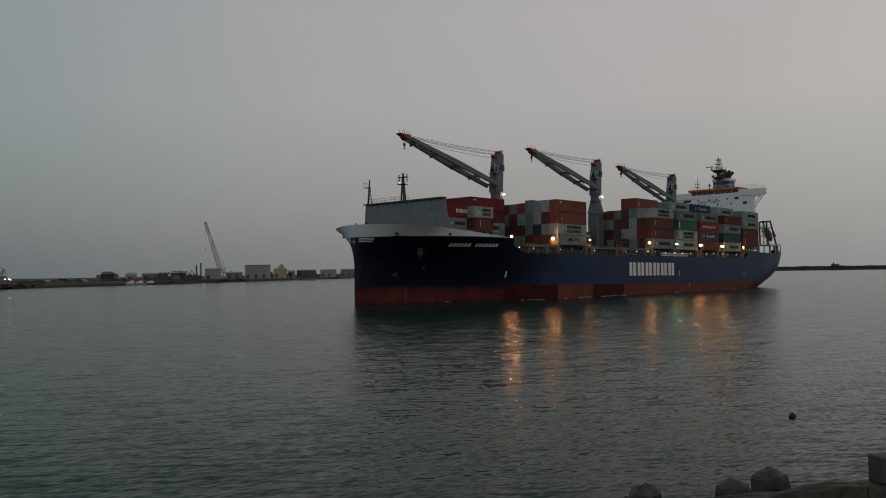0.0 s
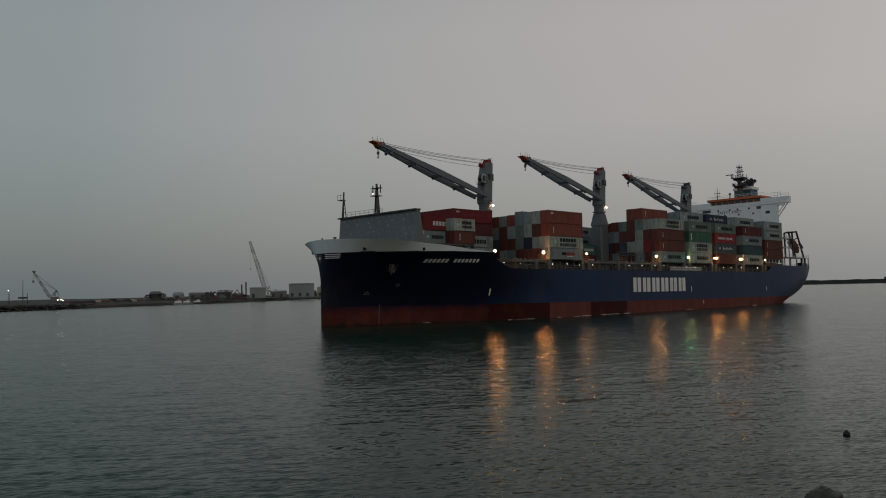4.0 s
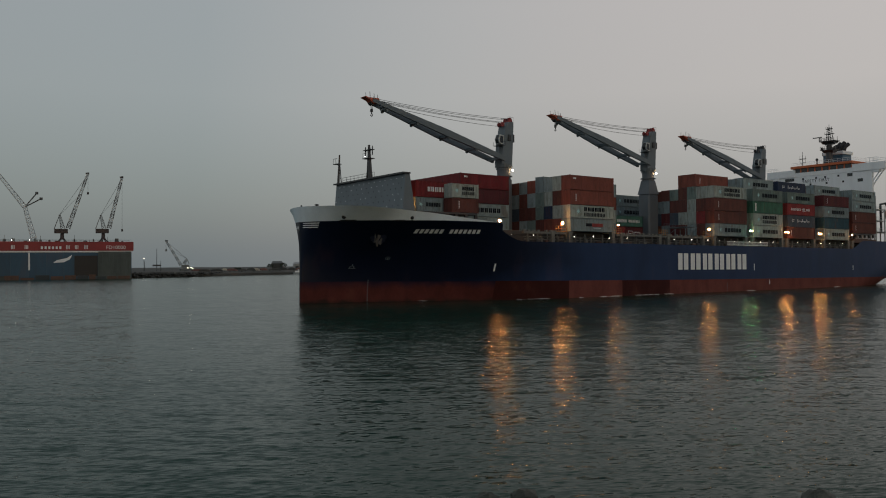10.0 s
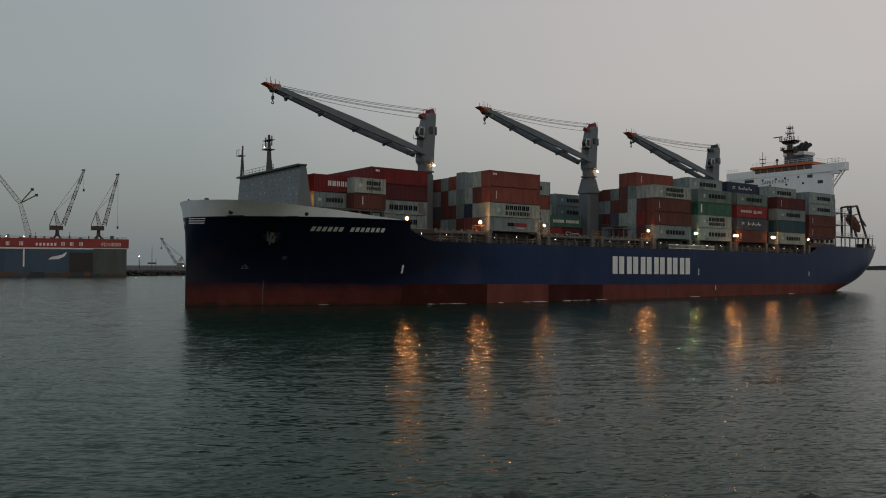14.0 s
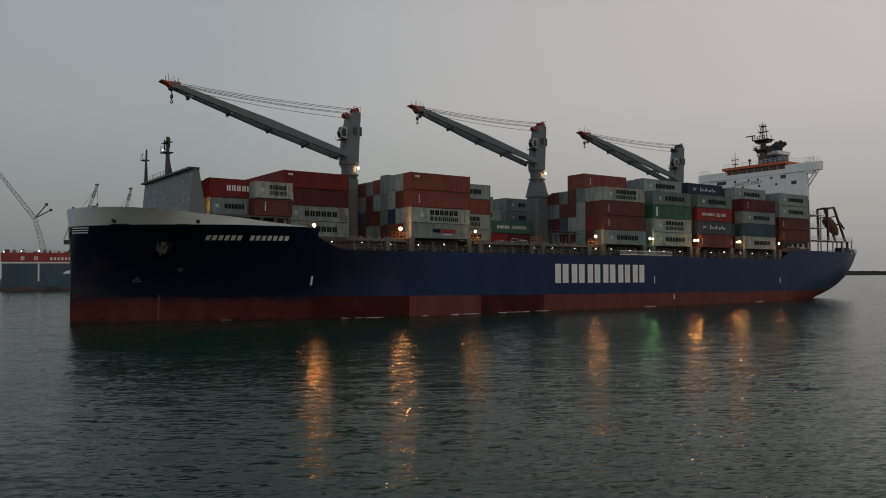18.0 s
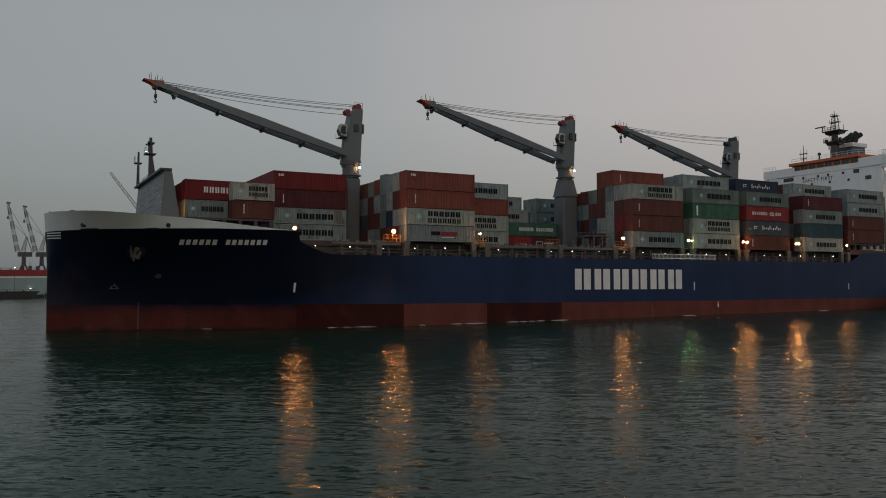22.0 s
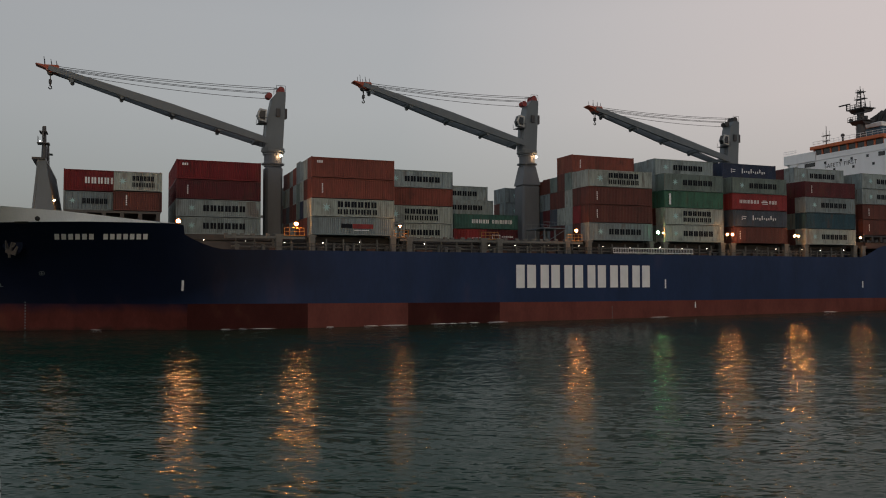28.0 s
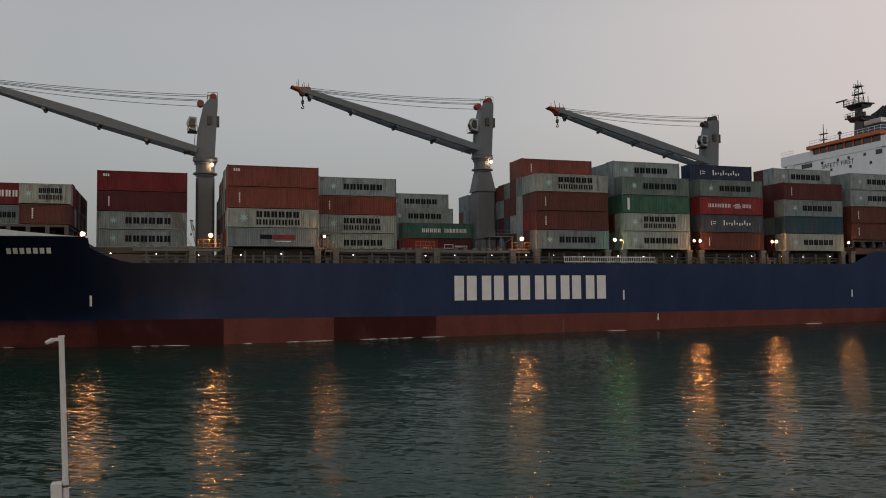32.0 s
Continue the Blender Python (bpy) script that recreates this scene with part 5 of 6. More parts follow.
# the five-high block forward of the bridge
stack(5, 0, (("steel", 2.9, "carrier"), ("brown", 2.9, "code"), ("brown", 2.9, "code"), ("white", 2.75, "carrier_two")))
stack(5, 1, (("brown", 2.9), ("cherry", 2.9), ("brown", 2.9), ("white", 2.75)))
stack(5, 2, (("grey", 2.9), ("white", 2.9), ("white", 2.9), ("sage", 2.9), ("brick", 2.9, "code")))
stack(5, 3, (("brown", 2.9), ("white", 2.9), ("brown", 2.9), ("brown", 2.9), ("brick", 2.9)))
stack(5, 4, (("maroon", 2.9), ("slate", 2.9), ("brown", 2.9), ("sage", 2.6)))
stack(5, 5, (("steel", 2.9), ("maroon", 2.9), ("steel", 2.9, "carrier"), ("brown", 2.6, "code")))
stack(5, 6, (("brown", 2.9), ("slate", 2.9), ("steel", 2.9), ("brown", 2.4)))
stack(5, 7, (("brown", 2.9), ("brown", 2.9), ("maroon", 2.9), ("brown", 2.4)))
stack(6, 0, (("white", 2.9, "carrier"), ("white", 2.85, "carrier_two"), ("green", 2.85, "stripe"), ("sage", 2.9, "carrier")))
stack(6, 1, (("sage", 2.9), ("brown", 2.9), ("green", 2.9), ("grey", 2.8), ("grey", 2.8, "carrier")))
stack(7, 0, (("brown", 2.9, "code"), ("slate", 2.9, "script"), ("cherry", 2.9, "wide"), ("sage", 2.8, "carrier")))
stack(7, 1, (("brown", 2.9), ("slate", 2.9), ("maroon", 2.9), ("sage", 2.8), ("navy", 2.8, "script")))
stack(8, 0, (("white", 2.9, "carrier"), ("teal", 2.9, ""), ("steel", 2.85, "carrier"), ("maroon", 2.85, "code")))
stack(8, 1, (("brown", 2.9), ("sage", 2.9), ("maroon", 2.9), ("maroon", 2.8), ("grey", 2.8, "carrier")))
stack(8, 2, (("brown", 2.9), ("sage", 2.9), ("maroon", 2.9), ("maroon", 2.8), ("maroon", 2.8)))
stack(9, 0, (("brown", 2.9, "code"), ("brown", 2.9, "code"), ("grey", 2.9, "carrier"), ("grey", 2.9, "carrier")), 15.4)
stack(9, 1, (("brown", 2.9), ("maroon", 2.9), ("grey", 2.9), ("grey", 2.9)), 15.4)
MIX = ("brown", "grey", "white", "brick", "steel", "maroon", "sage", "slate")
rng = random.Random(17)
for bay, first in ((6, 2), (7, 2), (8, 3), (9, 2)):
    for k in range(first, 9):
        stack(bay, k, [rng.choice(MIX) for _ in range(4)], 15.4 if bay == 9 else BASE)

for k in (2, 3):
    container(BAYS[6], column(k), BASE + 4 * 2.9, "grey", 2.6)

# pedestals under the forward and aft stacks
for x0, x1, y0, y1, z0, z1 in ((17.2, 29.0, -13.4, 8.8, 14.0, 16.28), (153.3, 165.1, -17.0, 5.0, 14.22, 15.36)):
    bm = B()
    for k in range(6):
        x = x0 + (x1 - x0 - 0.5) * k / 5
        for j in range(5):
            y = y0 + (y1 - y0 - 0.5) * j / 4
            box(bm, x, y, z0, x + 0.5, y + 0.5, z1 - 0.3)
    box(bm, x0, y0, z1 - 0.3, x1, y1, z1)
    part("stack_support", bm, "steel", ship)


# ---- far shore, docks and cranes ----
def at(az, d, z=0.0):
    return Vector((math.sin(radians(-az)) * d, math.cos(radians(az)) * d, z))


M["quay"] = material("dark_quay_wall", (0.035, 0.037, 0.036), 0.9, vary=0.35, scale=0.05, grain=0.4, bump=0.2)
M["land"] = material("dark_earth_land", (0.060, 0.060, 0.054), 0.95, vary=0.5, scale=0.06, grain=0.3, bump=0.3, rust=0.35, streak=3.0)
M["shed"] = material("dark_shed_cladding", (0.06, 0.065, 0.066), 0.8, vary=0.2, scale=0.1)
# grey cladding lightened so that distance haze sits in the colour
M["hall"] = material("hazed_grey_cladding", (0.27, 0.30, 0.31), 0.7, vary=0.15, scale=0.05)
M["dock_blue"] = material("blue_dock_paint", (0.020, 0.070, 0.118), 0.6, vary=0.3, scale=0.06, grain=0.6, rust=0.35, streak=0.3)
M["dock_red"] = material("red_dock_paint", (0.26, 0.03, 0.032), 0.6, vary=0.2, scale=0.08, grain=0.8)
M["dock_pale"] = material("pale_green_dock_paint", (0.25, 0.38, 0.39), 0.6, vary=0.2, scale=0.06, grain=0.6, rust=0.2, streak=0.3)
M["dock_grey"] = material("rusty_grey_dock_wall", (0.042, 0.052, 0.058), 0.8, vary=0.4, scale=0.08, grain=0.8, rust=0.2, streak=0.3)
M["crane"] = material("dull_crane_paint", (0.07, 0.074, 0.076), 0.6, vary=0.2)
# pale paint raised further, haze over the far shore included
M["crane_pale"] = material("pale_hazed_crane_paint", (0.16, 0.18, 0.18), 0.6, vary=0.2)
M["crane_white"] = material("chalky_white_crane_paint", (0.42, 0.44, 0.44), 0.6, vary=0.15)
M["dock_worn"] = material("worn_grey_green_dock_wall", (0.088, 0.108, 0.104), 0.8, vary=0.4, scale=0.08, grain=0.8, rust=0.15, streak=0.3)
M["crane_red"] = material("dark_red_crane_paint", (0.042, 0.031, 0.031), 0.6, vary=0.2)
M["stone"] = material("wet_dark_concrete", (0.052, 0.057, 0.044), 0.62, vary=0.8, scale=3.0, grain=22, bump=1.0)
M["tan"] = material("sandy_cladding", (0.34, 0.31, 0.24), 0.8, vary=0.2, scale=0.1)
M["pale_roof"] = material("weathered_pale_roofing", (0.30, 0.31, 0.31), 0.8, vary=0.2, scale=0.1)
M["rubble"] = material("dark_riprap_rock", (0.045, 0.047, 0.044), 0.9, vary=0.5, scale=0.2, grain=1.0, bump=0.4)
M["foliage"] = material("dark_scrub_leaves", (0.030, 0.042, 0.028), 0.9, vary=0.4, scale=0.6)
M["pole"] = material("white_pole_paint", (0.62, 0.63, 0.63), 0.5, vary=0.08, scale=2)
M["excavator"] = material("rusty_orange_plant", (0.12, 0.052, 0.04), 0.7, vary=0.3)


def shore():
    edge = [Vector((-700, 560)), Vector((-60, 575)), Vector((60, 560)), Vector((199, 585)), Vector((393, 700)), Vector((520, 800)), Vector((888, 1050)), Vector((1300, 1320)), Vector((1420, 1640))]
    rng = random.Random(5)
    bm = B()
    fine = []
    for a, b in zip(edge, edge[1:]):
        n = max(2, int((b - a).length / 25))
        fine += [a.lerp(b, k / n) for k in range(n)]
    rows = []
    for p in fine:
        d = Vector((-0.5, 0.86))
        h = 3.6 + rng.uniform(-0.3, 0.3)
        rows.append([bm.verts.new(q) for q in ((p.x, p.y, -2), (p.x + rng.uniform(-1, 1), p.y + 1.5, h * 0.55), (p.x + d.x * 6, p.y + d.y * 6, h), (p.x + d.x * 60, p.y + d.y * 60, 5.0 + rng.uniform(-0.7, 1.2)), (p.x + d.x * 140, p.y + d.y * 140, 6.2 + rng.uniform(-1, 1.5)), (p.x + d.x * 900, p.y + d.y * 900, 6.5))])
    for r, s in zip(rows, rows[1:]):
        for k in range(5):
            bm.faces.new((r[k], s[k], s[k + 1], r[k + 1]))
    tagged(part("far_shore", bm, "land", None, "low dark quay and reclaimed land across the harbour"), category="shore", kind="structure")


shore()


def lattice(bm, p, q, w0, w1, bays, r):
    p, q = Vector(p), Vector(q)
    d = (q - p).normalized()
    side = d.cross(Vector((0, 0, 1))).normalized() if abs(d.z) < 0.99 else Vector((1, 0, 0))
    up = side.cross(d)
    corner = lambda f, k: p.lerp(q, f) + (side * (1, 1, -1, -1)[k] + up * (1, -1, -1, 1)[k]) * (w0 + (w1 - w0) * f) / 2
    for k in range(4):
        cyl(bm, corner(0, k), corner(1, k), r, r * 0.8, 5)
        for n in range(bays):
            a, b = n / bays, (n + 1) / bays
            cyl(bm, corner(a, k), corner(b, (k + 1) % 4), r * 0.55, n=4)
            cyl(bm, corner(b, k), corner(b, (k + 1) % 4), r * 0.55, n=4)


def jib_crane(base, tip, tower, mat, label, gantry=True, hook=12.0, stout=1.0):
    """A slewing harbour crane: legs, tower, machine house, A-frame, lattice jib, stays and hook."""
    base, tip = Vector(base), Vector(tip)
    c = empty("harbour_crane", label, "crane", "harbour cranes")
    c.location = base
    tip = tip - base
    flat = Vector((tip.x, tip.y, 0)).normalized()
    bm = B()
    if gantry:
        for i in (-1, 1):
            for j in (-1, 1):
                beam(bm, (i * 2.2, j * 2.2, 0), (i * 0.9, j * 0.9, tower * 0.4), 0.5, 0.5)
        cyl(bm, (0, 0, tower * 0.3), (0, 0, tower), 1.3, 1.1, 10)
    else:
        box(bm, -3.4, -2.2, 0, 3.4, 2.2, 1.6, 0.2)
        cyl(bm, (0, 0, 1.6), (0, 0, tower), 1.2, n=10)
    part("portal", bm, mat, c)
    bm = B()
    o = Vector((0, 0, tower))
    back = o - flat * (4.6 if gantry else 3.2)
    beam(bm, o + flat * (3.4 if gantry else 2.4) + Vector((0, 0, 1.5)), back + Vector((0, 0, 1.5)), 3.4, 2.8 if gantry else 2.0)
    part("machine_house", bm, mat, c)
    bm = B()
    head = o - flat * 1.5 + Vector((0, 0, 12 if gantry else 7))
    lattice(bm, o + flat * 0.5 + Vector((0, 0, 3)), head, 2.4, 0.9, 5, 0.16)
    beam(bm, back + Vector((0, 0, 3)), head, 0.4, 0.4)
    part("a_frame", bm, mat, c)
    foot = o + flat * (3.4 if gantry else 2.6) + Vector((0, 0, 3.2 if gantry else 2.2))
    # the jib is painted in alternate dark and chalky lengths
    cuts = (0.0, 0.12, 0.2, 0.34, 0.46, 0.62, 0.76, 0.9, 1.0)
    for k in range(8):
        bm = B()
        wide = lambda f: (2.3 - 1.1 * f) * stout
        lattice(bm, foot.lerp(tip, cuts[k]), foot.lerp(tip, cuts[k + 1]), wide(cuts[k]), wide(cuts[k + 1]), 2, (0.24 if k % 2 == 0 else 0.2) * stout)
        part("jib_length", bm, mat if k % 2 == 0 else "crane_white", c)
    bm = B()
    cyl(bm, head, foot.lerp(tip, 0.97), 0.09, n=4)
    cyl(bm, head + Vector((0.3, 0.3, 0)), foot.lerp(tip, 0.62), 0.07, n=4)
    cyl(bm, tip, tip - Vector((0, 0, hook)), 0.07, n=4)
    part("stay_wire", bm, "wire", c)
    bm = B()
    box(bm, tip.x - 0.5, tip.y - 0.4, tip.z - hook - 1.6, tip.x + 0.5, tip.y + 0.4, tip.z - hook)
    part("hook", bm, mat, c)
    bm = B()
    beam(bm, tip - flat * 1.4, tip + flat * 0.8 + Vector((0, 0, 0.4)), 1.3, 1.0)
    part("jib_head", bm, mat, c)


def dock(az0, az1, d, h, band, blue, label, text=""):
    """A floating dock's near wing wall: plating, stripe, red upper band, rail and fittings."""
    a, b = at(az0, d), at(az1, d)
    along = (b - a)
    L = along.length
    m = Matrix.Translation(a) @ Matrix.Rotation(math.atan2(along.y, along.x), 4, "Z")
    t = empty("floating_dock", label, "dock")
    t.matrix_basis = m
    rng = random.Random(int(d))
    n = 8
    for k in range(n):
        bm = B()
        box(bm, L * k / n + 0.02, 0, -1, L * (k + 1) / n - 0.02, 14, h - band - 1.0)
        part("wing_wall", bm, blue, t)
    bm = B()
    box(bm, -0.1, -0.2, h - band - 1.0, L + 0.1, 14.2, h - band)
    part("stripe", bm, "letter", t)
    bm = B()
    box(bm, -0.5, -0.6, h - band, L + 1.2, 14.6, h, 0.15)
    part("upper_band", bm, "dock_red", t, "red painted upper band")
    bm = B()
    for z in (h + 0.6, h + 1.15):
        cyl(bm, (0, 0, z), (L, 0, z), 0.06, n=4)
    for k in range(int(L / 2.5)):
        cyl(bm, (k * 2.5, 0, h), (k * 2.5, 0, h + 1.15), 0.06, n=4)
    part("rail", bm, "crane", t)
    for k in range(16):
        x = 2 + (L - 7) * k / 15 + rng.uniform(-1.5, 1.5)
        w, hh = rng.uniform(0.8, 2.6), rng.uniform(0.6, 2.4)
        bm = B()
        box(bm, x, 3, h, x + w, 6, h + hh, 0.1)
        if k % 4 == 1:
            cyl(bm, (x + w / 2, 4, h + hh), (x + w / 2, 4, h + hh + 2.5), 0.12, n=5)
        part("deck_house", bm, rng.choice(("crane", "crane", "crane_pale", "brown")), t)
    x = 0
    while x < L:
        w = rng.uniform(4, 9)
        bm = B()
        box(bm, x, -1.6, -0.5, min(L, x + w * 0.9), -0.05, rng.uniform(1.2, 3.2))
        x += w
        part("fender_pontoon", bm, "brown" if rng.random() < 0.35 else "dock_grey", t)
    return t, L


D1, D2 = 575.0, 555.0
d1, L1 = dock(-8.2, -16.2, D1, 23.9, 5.8, "dock_blue", "blue floating dock with a white stripe and red upper band")
bm = B()
box(bm, L1 - 20.2, -0.9, -1, L1 - 0.3, -0.3, 17.6)
tower = part("end_tower", bm, "dock_worn", d1, "grey ribbed end tower")
for k in range(9):
    bm = B()
    box(bm, L1 - 20 + k * 2.2, -1.15, 0, L1 - 19.6 + k * 2.2, -0.9, 16.5)
    part("rib", bm, "dock_worn", tower)
for k in range(8):
    bm = B()
    box(bm, L1 - 20, -1.05, 1.5 + k * 2, L1 - 0.4, -0.9, 1.7 + k * 2)
    part("ledge", bm, "dock_worn", tower)
# black slab on the wall stands in for the opening's shade
bm = B()
box(bm, L1 - 34, -0.5, 2.0, L1 - 20.4, -0.04, 15.0)
part("dark_opening", bm, "black", d1)
for x, w, z in [(x + k * 0.75, 0.45, 21.6) for x in (10.5, 18, 41.5, 46.5, 52) for k in range(3)] + [(27 + k * 2.1, 1.2, 20.9) for k in range(6)]:
    bm = B()
    box(bm, x, -0.75, 19.2, x + w, -0.62, z)
    part("lettering_bar", bm, "letter", d1)
cu = bpy.data.curves.new("words", "FONT")
cu.body, cu.size, cu.align_x, cu.align_y = "FD10000", 3.2, "CENTER", "CENTER"
tmp = bpy.data.objects.new("words", cu)
me = bpy.data.meshes.new_from_object(tmp)
bpy.data.objects.remove(tmp)
me.materials.append(M["letter"])
ob = new("dock_lettering", me)
ob.parent = d1
ob.matrix_basis = Matrix(((1, 0, 0, L1 - 9.5), (0, 0, -1, -0.8), (0, 1, 0, 20.2), (0, 0, 0, 1)))
bm = B()
prism(bm, ((34, 10.5), (36, 12.2), (42, 13.6), (45, 15.6), (43.5, 12.6), (40, 10.8)), -0.1, -0.04)
part("painted_emblem", bm, "letter", d1)
bm = B()
box(bm, 20.0, -0.3, 6.0, 20.9, -0.05, 17.0)
part("wall_ladder", bm, "letter", d1)

d2, L2 = dock(4.4, -4.4, D2, 17.0, 3.9, "dock_pale", "pale green floating dock with a red upper band")
jib_crane(at(-12.1, D1 + 8, 23.9), at(-13.6, D1 + 8, 68.5), 5.5, "crane_red", "slewing crane with a lattice jib on the floating dock")
jib_crane(at(-14.5, D1 + 8, 23.9), at(-15.63, D1 + 8, 66.6), 5.8, "crane_red", "dull grey slewing crane with a lattice jib on the floating dock", hook=34)
jib_crane(at(-3.5, D2 + 8, 17.0), at(-2.5, D2 + 8, 55.5), 8, "crane", "dull lattice jib crane on the second floating dock", hook=8)
jib_crane(at(-2.5, D2 + 8, 17.0), at(-1.6, D2 + 8, 57.5), 8, "crane", "dull lattice jib crane on the second floating dock", hook=8)
# the folded crane at the dock's far end
c0 = empty("harbour_crane", "pale lattice crane with a bent boom on the floating dock", "crane", "harbour cranes")
c0.location = at(-10.6, D1 + 9, 22.0)
bm = B()
e = at(-10.0, D1 + 9, 46.0) - c0.location
lattice(bm, (0, 0, 0), e, 3.4, 2.2, 10, 0.18)
part("mast", bm, "crane_white", c0)
bm = B()
lattice(bm, e, at(-7.45, D1 + 9, 81.5) - c0.location, 2.4, 1.2, 16, 0.17)
part("boom", bm, "crane_white", c0)
bm = B()
for az, z in ((-10.66, 55.0), (-10.9, 51.5)):
    beam(bm, e, at(az, D1 + 9, z) - c0.location, 0.7, 0.7)
    bmesh.ops.create_cube(bm, size=1.6, matrix=Matrix.Translation(at(az, D1 + 9, z) - c0.location))
part("counter_jib", bm, "crane", c0)
c1 = empty("harbour_crane", "pale lattice crane with a bent boom on the second floating dock", "crane", "harbour cranes")
c1.location = at(3.3, D2 + 9, 16.6)
e = at(0.82, D2 + 9, 61.5) - c1.location
bm = B()
lattice(bm, (0, 0, 0), e, 3.4, 2.2, 14, 0.2)
part("mast", bm, "crane_white", c1)
bm = B()
lattice(bm, e, at(-0.74, D2 + 9, 76.5) - c1.location, 2.2, 1.0, 9, 0.17)
part("boom", bm, "crane", c1)
bm = B()
beam(bm, e, at(1.21, D2 + 9, 66.5) - c1.location, 0.6, 0.6)
part("counter_jib", bm, "crane", c1)
bm = B()
p = at(-0.75, D2 - 4, -1)
lattice(bm, p, p + Vector((0, 0, 24)), 5.4, 5.4, 9, 0.28)
ob = tagged(part("scaffold_tower", bm, "crane_pale", None, "pale lattice scaffold tower beside the second dock"), category="tower")
# the tall crane's white paint carries the haze in front of its boom
jib_crane(at(-32.75, 955, 5.5), at(-31.6, 955, 67.0), 4, "crane_white", "tall pale crawler crane with a lattice boom on the far quay", gantry=False, hook=30, stout=2.0)
jib_crane(at(-19.5, 640, 4.6), at(-18.33, 640, 26.5), 1.8, "crane_pale", "small pale crawler crane on the far quay", gantry=False, hook=6, stout=0.8)


def barge(az, d, length):
    """A dark flat work barge with a rail, a hut and bollards."""
    t = empty("work_barge", "long dark flat work barge moored by the pale dock", "barge")
    t.matrix_basis = Matrix.Translation(at(az, d, 0)) @ Matrix.Rotation(radians(az), 4, "Z")
    bm = B()
    prism(bm, ((-length / 2, 4.2), (-length / 2 + 2, -0.6), (length / 2 - 5, -0.6), (length / 2, 4.2)), -4, 4)
    part("hull", bm, "quay", t)
    bm = B()
    box(bm, -length / 2 + 3, -2.2, 4.2, -length / 2 + 9, 2.2, 7.0, 0.15)
    part("hut", bm, "brown", t)
    bm = B()
    for k in range(int(length / 2)):
        cyl(bm, (-length / 2 + 1 + k * 2, -3.8, 4.2), (-length / 2 + 1 + k * 2, -3.8, 5.3), 0.06, n=4)
    cyl(bm, (-length / 2 + 1, -3.8, 5.3), (length / 2 - 1, -3.8, 5.3), 0.06, n=4)
    part("rail", bm, "crane", t)
    for k in range(4):
        bm = B()
        cyl(bm, (length * (k - 1.5) / 5, -2.8, 4.2), (length * (k - 1.5) / 5, -2.8, 5.0), 0.4, 0.5, 8)
        part("bollard", bm, "crane", t)


barge(-1.15, 533, 42.0)


